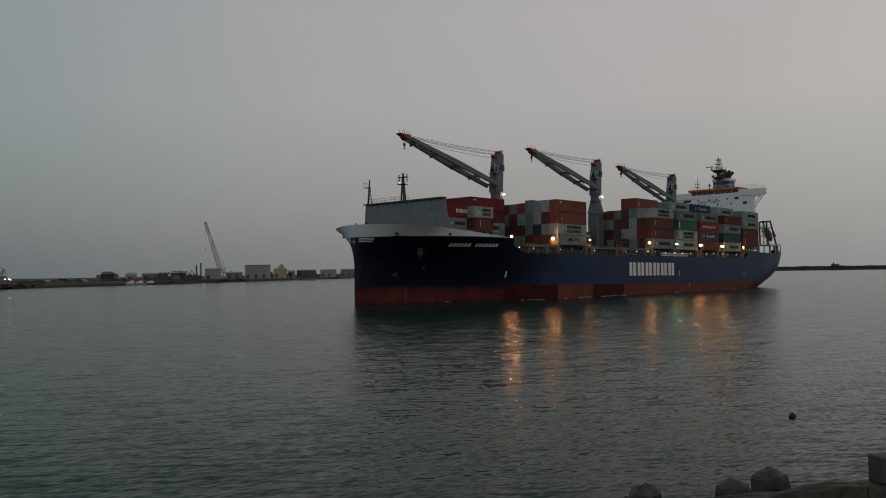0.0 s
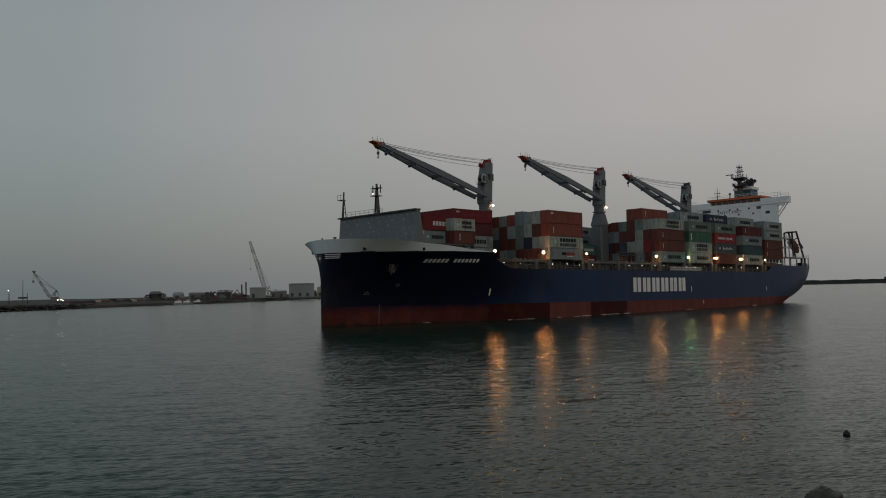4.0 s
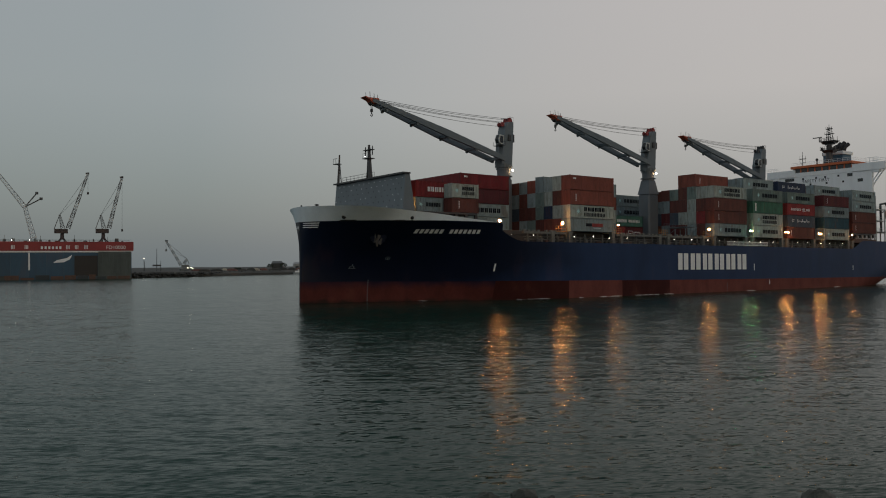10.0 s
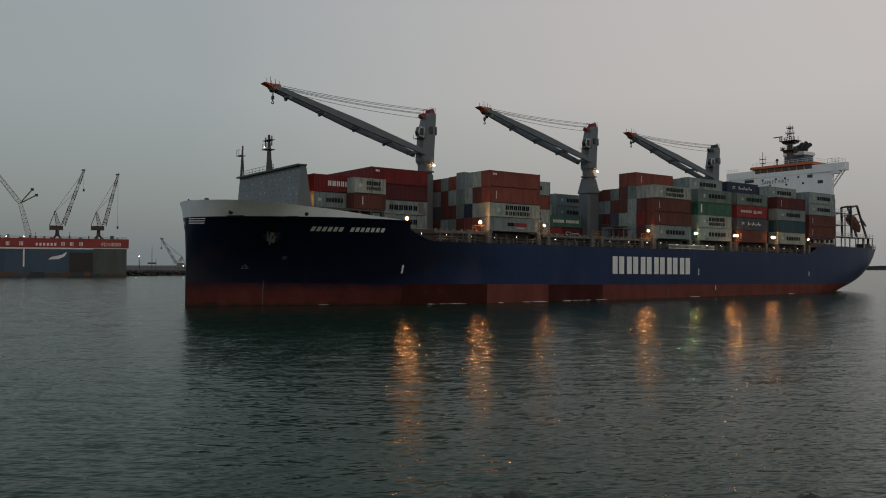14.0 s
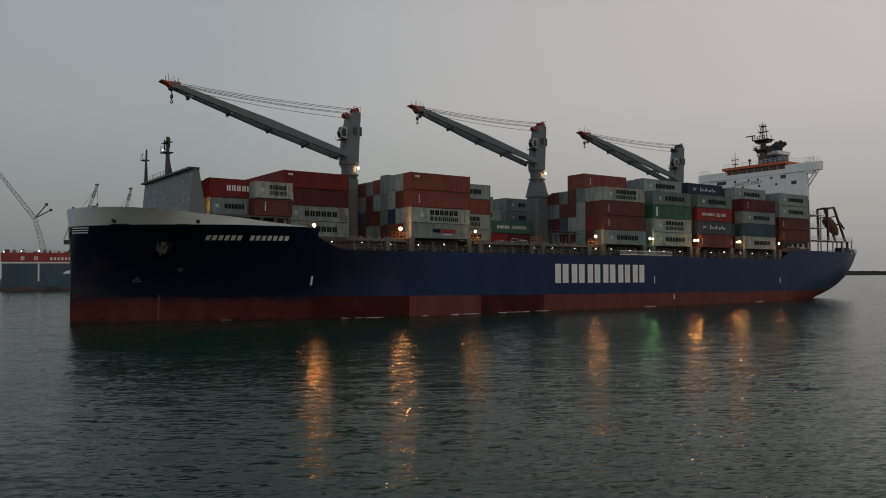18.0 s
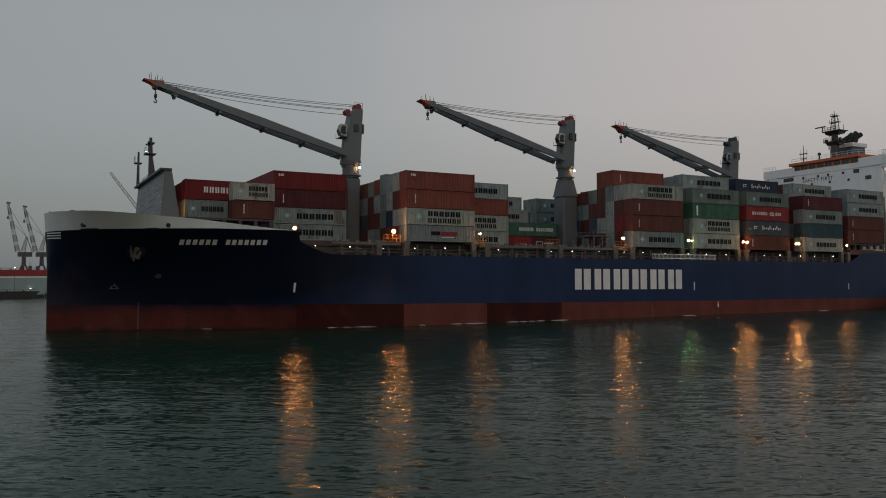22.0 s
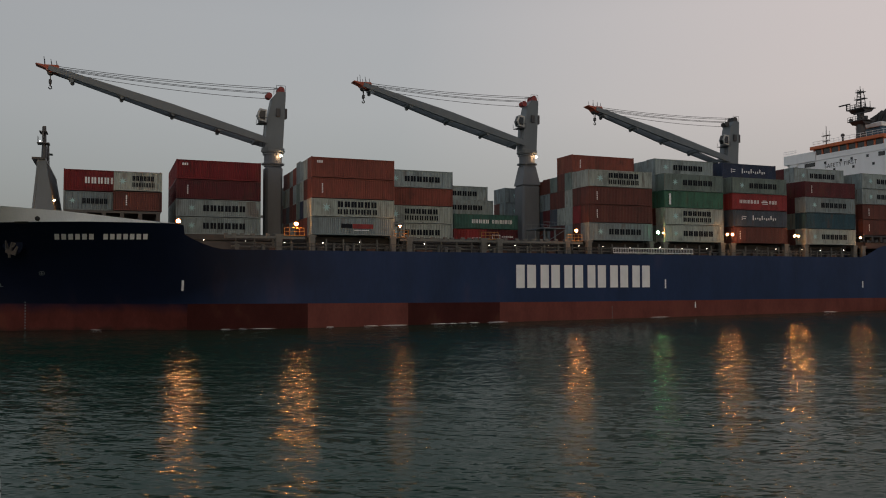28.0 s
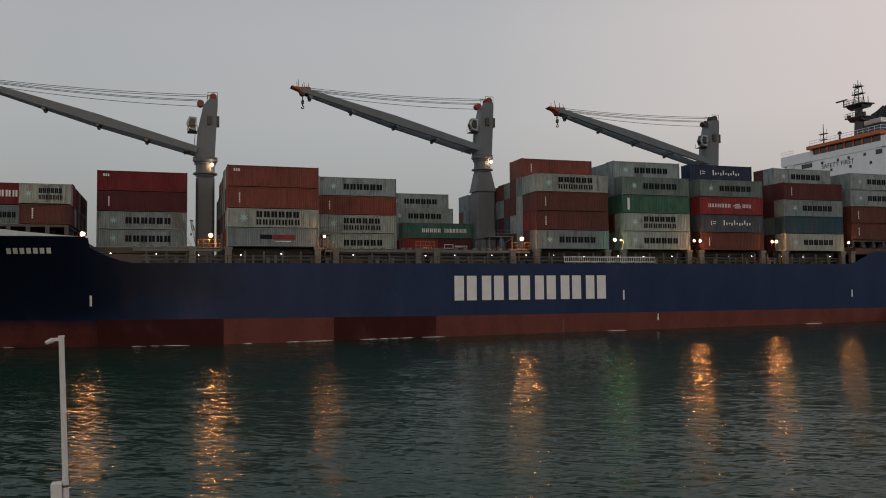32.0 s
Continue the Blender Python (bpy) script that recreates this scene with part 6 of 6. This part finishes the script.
def far_buildings():
    rng = random.Random(31)

    def hall(az0, az1, d, h, mat, label, roof="crane"):
        a, b = at(az0, d), at(az1, d)
        L = (b - a).length
        t = empty("warehouse", label, "building")
        t.matrix_basis = Matrix.Translation((a.x, a.y, 4.5)) @ Matrix.Rotation(math.atan2(b.y - a.y, b.x - a.x), 4, "Z")
        bm = B()
        box(bm, 0, 0, -1, L, 18, h - 5.5)
        part("wall", bm, mat, t)
        bm = B()
        ridge = 1.2 if L > 14 else 2.2
        v = [bm.verts.new(p) for p in ((-0.6, -0.6, h - 5.5), (L + 0.6, -0.6, h - 5.5), (L + 0.6, 18.6, h - 5.5), (-0.6, 18.6, h - 5.5), (1.0, 9, h - 5.5 + ridge), (L - 1.0, 9, h - 5.5 + ridge))]
        for f in ((0, 1, 5, 4), (2, 3, 4, 5), (1, 2, 5), (3, 0, 4), (3, 2, 1, 0)):
            bm.faces.new([v[q] for q in f])
        part("roof", bm, roof, t)
        for k in range(max(1, int(L / 9))):
            bm = B()
            box(bm, k * 9 + 2.0, -0.16, -0.5, min(L - 0.5, k * 9 + 5.2), -0.03, min(h - 7.0, 3.6))
            part("door", bm, "shed", t)
        bm = B()
        for k in range(int(L / 4)):
            box(bm, k * 4 + 1.2, -0.1, 0.5, k * 4 + 1.4, -0.02, h - 5.6)
        part("cladding_rib", bm, mat, t)

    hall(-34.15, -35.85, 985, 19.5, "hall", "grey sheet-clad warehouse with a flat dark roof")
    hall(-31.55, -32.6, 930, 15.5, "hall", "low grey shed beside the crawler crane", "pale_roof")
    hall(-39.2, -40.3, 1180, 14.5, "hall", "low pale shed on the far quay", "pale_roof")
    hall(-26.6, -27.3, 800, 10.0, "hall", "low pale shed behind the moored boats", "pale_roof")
    hall(-27.6, -29.2, 830, 10.8, "crane_pale", "long low grey building behind the quay", "pale_roof")
    hall(-29.4, -30.3, 850, 11.5, "shed", "low dark workshop behind the quay", "pale_roof")
    hall(-37.6, -38.9, 1120, 14.0, "crane", "low dark shed on the far quay", "pale_roof")
    hall(-25.15, -25.9, 772, 11.0, "shed", "small dark hip-roofed building on the far shore")
    hall(-36.05, -36.95, 1060, 15.5, "tan", "sandy coloured plant building with a silo", "tan")
    hall(-32.9, -34.0, 990, 11.5, "crane_pale", "low grey stores behind the crawler crane", "pale_roof")
    hall(-40.6, -42.4, 1300, 15.5, "crane_pale", "long pale shed at the end of the quay", "pale_roof")
    hall(-37.0, -37.5, 1080, 12.5, "tan", "low sandy shed on the far quay", "tan")
    # silo on the sandy plant
    silo = empty("silo", "sandy conical silo on the far quay", "silo")
    silo.location = at(-36.6, 1075, 4.0)
    bm = B()
    cyl(bm, (0, 0, 0), (0, 0, 12.5), 4.0, 4.0, 14)
    part("drum", bm, "tan", silo)
    bm = B()
    cyl(bm, (0, 0, 12.5), (0, 0, 17.0), 4.2, 0.8, 14)
    part("cone", bm, "tan", silo)
    bm = B()
    beam(bm, (-11, 0, 10.0), (0, 0, 17.2), 0.8, 0.8)
    part("conveyor", bm, "tan", silo)
    # scrub beside the small building and along the land
    for az, d, w, h in ((-25.05, 768, 3.2, 5.5), (-25.95, 770, 3.6, 6.5), (-25.5, 790, 7.0, 8.0), (-37.2, 1075, 3.5, 6.5), (-37.75, 1085, 3.0, 6.0), (-31.2, 880, 2.5, 3.6), (-22.9, 705, 3.0, 2.2)):
        t = empty("tree", "small dark scrubby tree on the far shore", "tree", "trees on the far shore")
        t.location = at(az, d, 4.2)
        bm = B()
        cyl(bm, (0, 0, 0), (0.2, 0, h * 0.55), 0.3, 0.12, 6)
        for k in range(4):
            cyl(bm, (0.1, 0, h * 0.35), (math.cos(k * 1.6) * w * 0.45, math.sin(k * 1.6) * w * 0.45, h * 0.75), 0.12, 0.05, 5)
        part("trunk", bm, "brown", t)
        bm = B()
        for k in range(150):
            u, v, q = rng.uniform(0, 6.283), rng.uniform(-0.5, 1.0), rng.uniform(0.5, 1.0)
            c = Vector((math.cos(u) * w * q * (1 - 0.5 * v * v), math.sin(u) * w * q * (1 - 0.5 * v * v), h * (0.62 + 0.38 * v * q)))
            r = rng.uniform(0.35, 0.75)
            n = Vector((rng.uniform(-1, 1), rng.uniform(-1, 1), rng.uniform(-1, 1))).normalized()
            a = n.orthogonal().normalized()
            b = n.cross(a)
            quad(bm, c - a * r, c - b * r * 0.6, c + a * r, c + b * r * 0.6)
        part("crown", bm, "foliage", t)
    # broken rock along the water's edge, and low heaps on the land
    rocks = random.Random(91)
    verts, faces = [], []
    line = ((-2.0, 570), (-16.0, 574), (-19.0, 612), (-29.3, 802), (-33.0, 950), (-40.2, 1370))
    for n in range(1500):
        az = rocks.uniform(-40.5, -16.0)
        d = lerp(-az, [-p[0] for p in line], [p[1] for p in line]) + rocks.uniform(0, 7)
        c = at(az, d, rocks.uniform(-0.2, 3.0))
        r = rocks.uniform(0.6, 2.0)
        k0 = len(verts)
        for dx, dy, dz in ((1, 0, 0), (-1, 0, 0), (0, 1, 0), (0, -1, 0), (0, 0, 0.8), (0, 0, -0.8)):
            verts.append((c.x + dx * r * rocks.uniform(0.7, 1.4), c.y + dy * r * rocks.uniform(0.7, 1.4), c.z + dz * r * rocks.uniform(0.6, 1.1)))
        faces += [(k0 + i, k0 + j, k0 + 4) for i, j in ((0, 2), (2, 1), (1, 3), (3, 0))] + [(k0 + j, k0 + i, k0 + 5) for i, j in ((0, 2), (2, 1), (1, 3), (3, 0))]
    me = bpy.data.meshes.new("riprap")
    me.from_pydata(verts, [], faces)
    me.materials.append(M["rubble"])
    tagged(new("riprap", me), "broken dark rocks along the far water's edge", "rocks", kind="stuff")
    for k in range(16):
        az = -20.3 - k * 0.55 + rocks.uniform(-0.2, 0.2)
        d = lerp(-az, (19, 29.3, 32.7), (618, 812, 960)) + rocks.uniform(8, 26)
        w, h = rocks.uniform(3, 9), rocks.uniform(0.8, 2.0)
        bm = B()
        ring = [[bm.verts.new((math.cos(i * 0.6283) * w * f * rocks.uniform(0.85, 1.1), math.sin(i * 0.6283) * 3 * f, z * rocks.uniform(0.8, 1.1))) for i in range(10)] for f, z in ((1.0, -1.0), (0.75, h * 0.55), (0.35, h))]
        for lo, hi in zip(ring, ring[1:]):
            for i in range(10):
                bm.faces.new((lo[i], lo[(i + 1) % 10], hi[(i + 1) % 10], hi[i]))
        bm.faces.new(ring[-1])
        ob = tagged(part("earth_mound", bm, ("excavator", "land", "rubble", "tan")[k % 4] if k % 4 < 3 or k < 9 else "land", None, "low heap of earth and rubble on the far quay"), category="heap", group="heaps on the far quay")
        ob.location = at(az, d, 4.3)
    # plant, boats and piles along the quay edge
    for n in range(85):
        az = rng.choice((rng.uniform(-28.5, -31.0), rng.uniform(-32.4, -34.0), rng.uniform(-35.8, -41.5)))
        d = lerp(-az, (19, 29.3, 32.7, 40.5), (600, 808, 955, 1365)) + rng.uniform(12, 30)
        if abs(az + 32.7) < 0.4:
            continue
        t = empty("site_machine", "small dark machine parked on the far quay", "machine", "machines on the far quay")
        t.location = at(az, d, 4.2)
        w, h = rng.uniform(2.5, 8), rng.uniform(1.5, 5.0) * (1.5 if rng.random() < 0.25 else 1)
        mat = rng.choice(("crane", "excavator", "crane_pale", "excavator", "crane"))
        bm = B()
        box(bm, -w / 2, -1.5, 0, w / 2, 1.5, h * 0.6, 0.2)
        box(bm, -w / 4, -1.2, h * 0.6, w / 5, 1.2, h, 0.15)
        part("body", bm, mat, t)
        if rng.random() < 0.45:
            bm = B()
            s = rng.choice((-1, 1))
            beam(bm, (0, 0, h * 0.7), (s * w * 0.6, 0, h * 1.9), 0.5, 0.6)
            beam(bm, (s * w * 0.6, 0, h * 1.9), (s * w * 1.1, 0, h * 0.8), 0.4, 0.4)
            part("arm", bm, mat, t)
    for az in (-26.95, -27.5, -28.15):
        t = empty("moored_boat", "small white work boat moored at the quay", "boat", "boats at the far quay")
        t.matrix_basis = Matrix.Translation(at(az, 742 + (-az - 26.95) * 20, 0)) @ Matrix.Rotation(radians(az), 4, "Z") @ Matrix.Scale(0.72, 4)
        bm = B()
        prism(bm, ((-7, 2.4), (-6, 0.1), (6, 0.1), (8.5, 3.0), (6, 2.4)), -2, 2)
        part("hull", bm, "shed" if az < -28 else "hall", t)
        bm = B()
        box(bm, -4.5, -1.5, 2.42, 3.5, 1.5, 4.3, 0.15)
        part("cabin", bm, "white", t)
        bm = B()
        box(bm, -1.0, -1.2, 4.32, 2.6, 1.2, 6.0, 0.15)
        wheel = part("wheelhouse", bm, "white", t)
        bm = B()
        box(bm, -0.8, -1.24, 4.9, 2.4, -1.21, 5.6)
        part("window_band", bm, "glass", wheel)
        bm = B()
        cyl(bm, (0, 0, 6.0), (0, 0, 9.0), 0.09, n=5)
        part("mast", bm, "crane", t)
    for az in (-31.02, -31.3):
        bm = B()
        cyl(bm, (0, 0, -1), (0, 0, 21 if az < -31.2 else 18.5), 0.75, n=10)
        ob = tagged(part("mooring_post", bm, "crane", None, "dark steel mooring post standing at the quay"), category="post")
        ob.location = at(az, 905, 0)
    for az, h in ((-17.75, 21), (-17.0, 12), (-18.0, 12)):
        bm = B()
        cyl(bm, (0, 0, 4), (0, 0, h), 0.3, 0.15, 6)
        if h > 15:
            box(bm, -3, -0.4, 8, 3, 0.4, 9.2)
        ob = tagged(part("light_mast", bm, "crane", None, "thin dark mast on the far shore"), category="mast")
        ob.location = at(az, 640, 0)
    # quay lamps
    spots = [(-19.7, 620, 6.4), (-19.9, 620, 6.6), (-20.0, 622, 6.0), (-16.95, 640, 13.5)]
    for k in range(7):
        spots.append((-4.7 - k * 0.36 - 0.1 * (k % 2), 800, 10.5 + 2.2 * (k % 3 == 1)))
    spots += [(-4.85, 556, 5.0), (-2.9, 552, 5.5), (-2.0, 552, 18.0), (-3.9, 552, 18.5)]
    spots += [(-8.3, D1 + 2, 24.4), (-9.27, D1 + 2, 24.6), (-10.25, D1 + 2, 24.8)]
    for az, d, z in spots:
        t = empty("quay_lamp", "lit white lamp on a post across the harbour", "lamp", "harbour lamps")
        t.location = at(az, d, 0)
        bm = B()
        cyl(bm, (0, 0, z - 3.0 if z > 20 else -1.0 if d < 560 else 2.0), (0, 0, z), 0.12, n=5)
        part("post", bm, "crane", t)
        bm = B()
        ball(bm, (0, 0, z + 0.2), 0.28 if d < 700 else 0.2)
        part("bulb", bm, "far_lamp", t)


far_buildings()


def far_breakwater():
    bm = B()
    rng = random.Random(9)
    a, b = at(-56, 2900), at(-100, 2600)
    n = 110
    rows = []
    for k in range(n + 1):
        p = a.lerp(b, k / n)
        h = 12.0 + rng.uniform(-0.8, 1.2)
        rows.append([bm.verts.new((p.x * f, p.y * f, z)) for f, z in ((1, -1), (1.003, h), (1.008, h), (1.01, -1))])
    for r, s in zip(rows, rows[1:]):
        for k in range(3):
            bm.faces.new((r[k], r[k + 1], s[k + 1], s[k]))
    tagged(part("far_breakwater", bm, "quay", None, "long low rock breakwater on the horizon"), category="breakwater", kind="structure")
    t = empty("harbour_beacon", "small dark beacon hut on the far breakwater", "beacon")
    t.location = at(-56, 2900).lerp(at(-100, 2600), 0.42) * 1.005 + Vector((0, 0, 11.5))
    bm = B()
    box(bm, -22, -4, 0, 26, 4, 6.0, 0.5)
    part("hut", bm, "crane", t)
    bm = B()
    cyl(bm, (-12, 0, 6), (-12, 0, 11), 1.6, 1.0, 8)
    part("tower", bm, "crane", t)


far_breakwater()


# ---- the near shore below the camera ----
def near_shore():
    a, d = Vector((19.25, 8.66)), Vector((0.857, -0.516))
    nrm = Vector((0.516, 0.857))
    P = lambda s, o, z: (a.x + d.x * s + nrm.x * o, a.y + d.y * s + nrm.y * o, z)
    bm = B()
    for k in range(12):
        s0, s1 = -32 + k * 6, -32 + (k + 1) * 6 - 0.05
        v = [bm.verts.new(P(s, o, z)) for s, o, z in ((s0, 0, -2), (s1, 0, -2), (s1, 0, 1.0), (s0, 0, 1.0), (s0, -0.5, -2), (s1, -0.5, -2), (s1, -0.5, 1.0), (s0, -0.5, 1.0))]
        for f in ((0, 1, 2, 3), (5, 4, 7, 6), (3, 2, 6, 7), (1, 5, 6, 2), (4, 0, 3, 7)):
            bm.faces.new([v[i] for i in f])
    bmesh.ops.recalc_face_normals(bm, faces=bm.faces)
    bmesh.ops.subdivide_edges(bm, edges=bm.edges[:], cuts=7, use_grid_fill=True, fractal=0.12, along_normal=0.2, seed=3)
    tagged(part("sea_wall", bm, "stone", None, "weathered dark concrete sea wall"), category="wall", kind="structure")
    bm = B()
    quad(bm, P(-200, -0.45, 0.2), P(-200, -150, 0.2), P(200, -150, 0.2), P(200, -0.45, 0.2))
    tagged(part("promenade", bm, "stone", None, "dark concrete ground behind the sea wall"), category="ground", kind="structure")

    def block(az, dist, z, w, h, seed, name="armour_block", label="wet dark concrete armour block by the sea wall"):
        rng = random.Random(seed)
        bm = B()
        n = 6
        lo = [Vector((math.cos(k * 1.047) * w * 0.55 * rng.uniform(0.9, 1.1), math.sin(k * 1.047) * w * 0.55 * rng.uniform(0.9, 1.1), -1.2)) for k in range(n)]
        ring = [bm.verts.new(p) for p in lo]
        for zz, f in ((h * 0.1, 1.0), (h * 0.76, 0.88), (h * 0.84, 0.82), (h * 0.96, 0.42), (h, 0.2)):
            nxt = [bm.verts.new((p.x * f * rng.uniform(0.93, 1.07), p.y * f * rng.uniform(0.93, 1.07), zz + rng.uniform(-0.05, 0.05))) for p in lo]
            for k in range(n):
                bm.faces.new((ring[k], ring[(k + 1) % n], nxt[(k + 1) % n], nxt[k]))
            ring = nxt
        bm.faces.new(ring)
        bmesh.ops.subdivide_edges(bm, edges=bm.edges[:], cuts=3, use_grid_fill=True, fractal=0.35, along_normal=0.4, seed=seed)
        ob = tagged(part(name, bm, "stone", None, label), category="rock", group="armour blocks")
        ob.matrix_basis = Matrix.Translation(at(az, dist, z)) @ Matrix.Rotation(rng.uniform(0, 1), 4, "Z")

    for k, (az, dist, z, w, h) in enumerate(((-68.98, 24.5, 0.0, 0.95, 1.1), (-66.7, 23.1, 0.0, 0.9, 1.05), (-61.15, 21.9, 0.0, 0.95, 1.08), (-59.85, 21.2, 0.0, 0.6, 0.95), (-42.3, 21.6, 0.0, 0.8, 0.8), (-39.75, 21.5, 0.0, 0.8, 0.7), (-44.2, 21.7, 0.0, 0.7, 0.55),
                                                (-63.4, 22.0, -0.1, 1.1, 0.5), (-55.0, 20.6, -0.2, 1.1, 0.5), (-50.0, 20.0, -0.2, 1.0, 0.5), (-35.0, 19.6, -0.2, 1.0, 0.6))):
        block(az, dist * 0.98, z, w, h, 40 + k)
    bm = B()
    box(bm, -0.5, -0.25, 0, 0.5, 0.25, 0.68, 0.03)
    ob = tagged(part("wall_block", bm, "stone", None, "squared dark concrete block on the sea wall"), category="block")
    ob.matrix_basis = Matrix.Translation(P(4.95, -0.25, 1.0)) @ Matrix.Rotation(math.atan2(d.y, d.x), 4, "Z")
    # buoy
    t = empty("mooring_buoy", "small round black mooring buoy afloat", "buoy")
    t.location = (36.75, 13.1, 0.05)
    bm = B()
    bmesh.ops.create_icosphere(bm, subdivisions=3, radius=0.145, matrix=Matrix.Diagonal((1, 1, 0.95, 1)))
    part("float", bm, "black", t, smooth=True)
    bm = B()
    cyl(bm, (0, 0, 0.10), (0, 0, 0.155), 0.055, 0.06, 8)
    part("cap", bm, "black", t)
    # white camera pole
    t = empty("white_pole", "slim white steel pole with a small head and a box", "pole")
    c = at(5.33, 14.0, 0.6) + Vector((0.165, 0, 0))
    t.matrix_basis = Matrix.Translation(c) @ Matrix.Rotation(radians(-1.8), 4, "Y")
    bm = B()
    cyl(bm, (0, 0, -0.4), (0, 0, 3.1), 0.050, 0.047, 16)
    cyl(bm, (0, 0, 3.1), (0, 0, 5.28), 0.043, 0.040, 16)
    part("shaft", bm, "pole", t, smooth=False)
    bm = B()
    box(bm, -0.2, -0.1, 2.72, -0.045, 0.1, 3.08, 0.012)
    part("junction_box", bm, "pole", t)
    for z in (2.8, 3.0):
        bm = B()
        cyl(bm, (0, 0, z), (0, 0, z + 0.03), 0.056, n=14)
        part("box_clamp", bm, "steel", t)
    bm = B()
    beam(bm, (0.03, 0, 5.25), (-0.12, 0, 5.245), 0.07, 0.05)
    cyl(bm, (-0.12, 0, 5.24), (-0.22, 0, 5.2), 0.042, 0.03, 10)
    part("head", bm, "pole", t)
    bm = B()
    cyl(bm, (0, 0, 5.27), (0, 0, 5.3), 0.047, 0.047, 16)
    part("cap", bm, "pole", t)


near_shore()


# ---- what moves: the ship with its cargo, and the drifting ripples ----
def ship_pose(t):
    return pose(116.070 - 4.9678 * t + 0.00386 * t * t, 130.787 - 0.0014 * t, -0.086, 0.045, 0.432, -1.2236)


def motions():
    times = (0, 4, 8, 12, 16, 20, 24, 28, 32)
    path = [(t, ship_pose(t)) for t in times]
    walk(ship, path)
    for ob, m in CARRIED:
        walk(ob, [(t, p @ m) for t, p in path])
    walk(water, [(0, pose(0, 0, 0)), (16, pose(6, -4, 0)), (32, pose(12, -8, 0))])


motions()
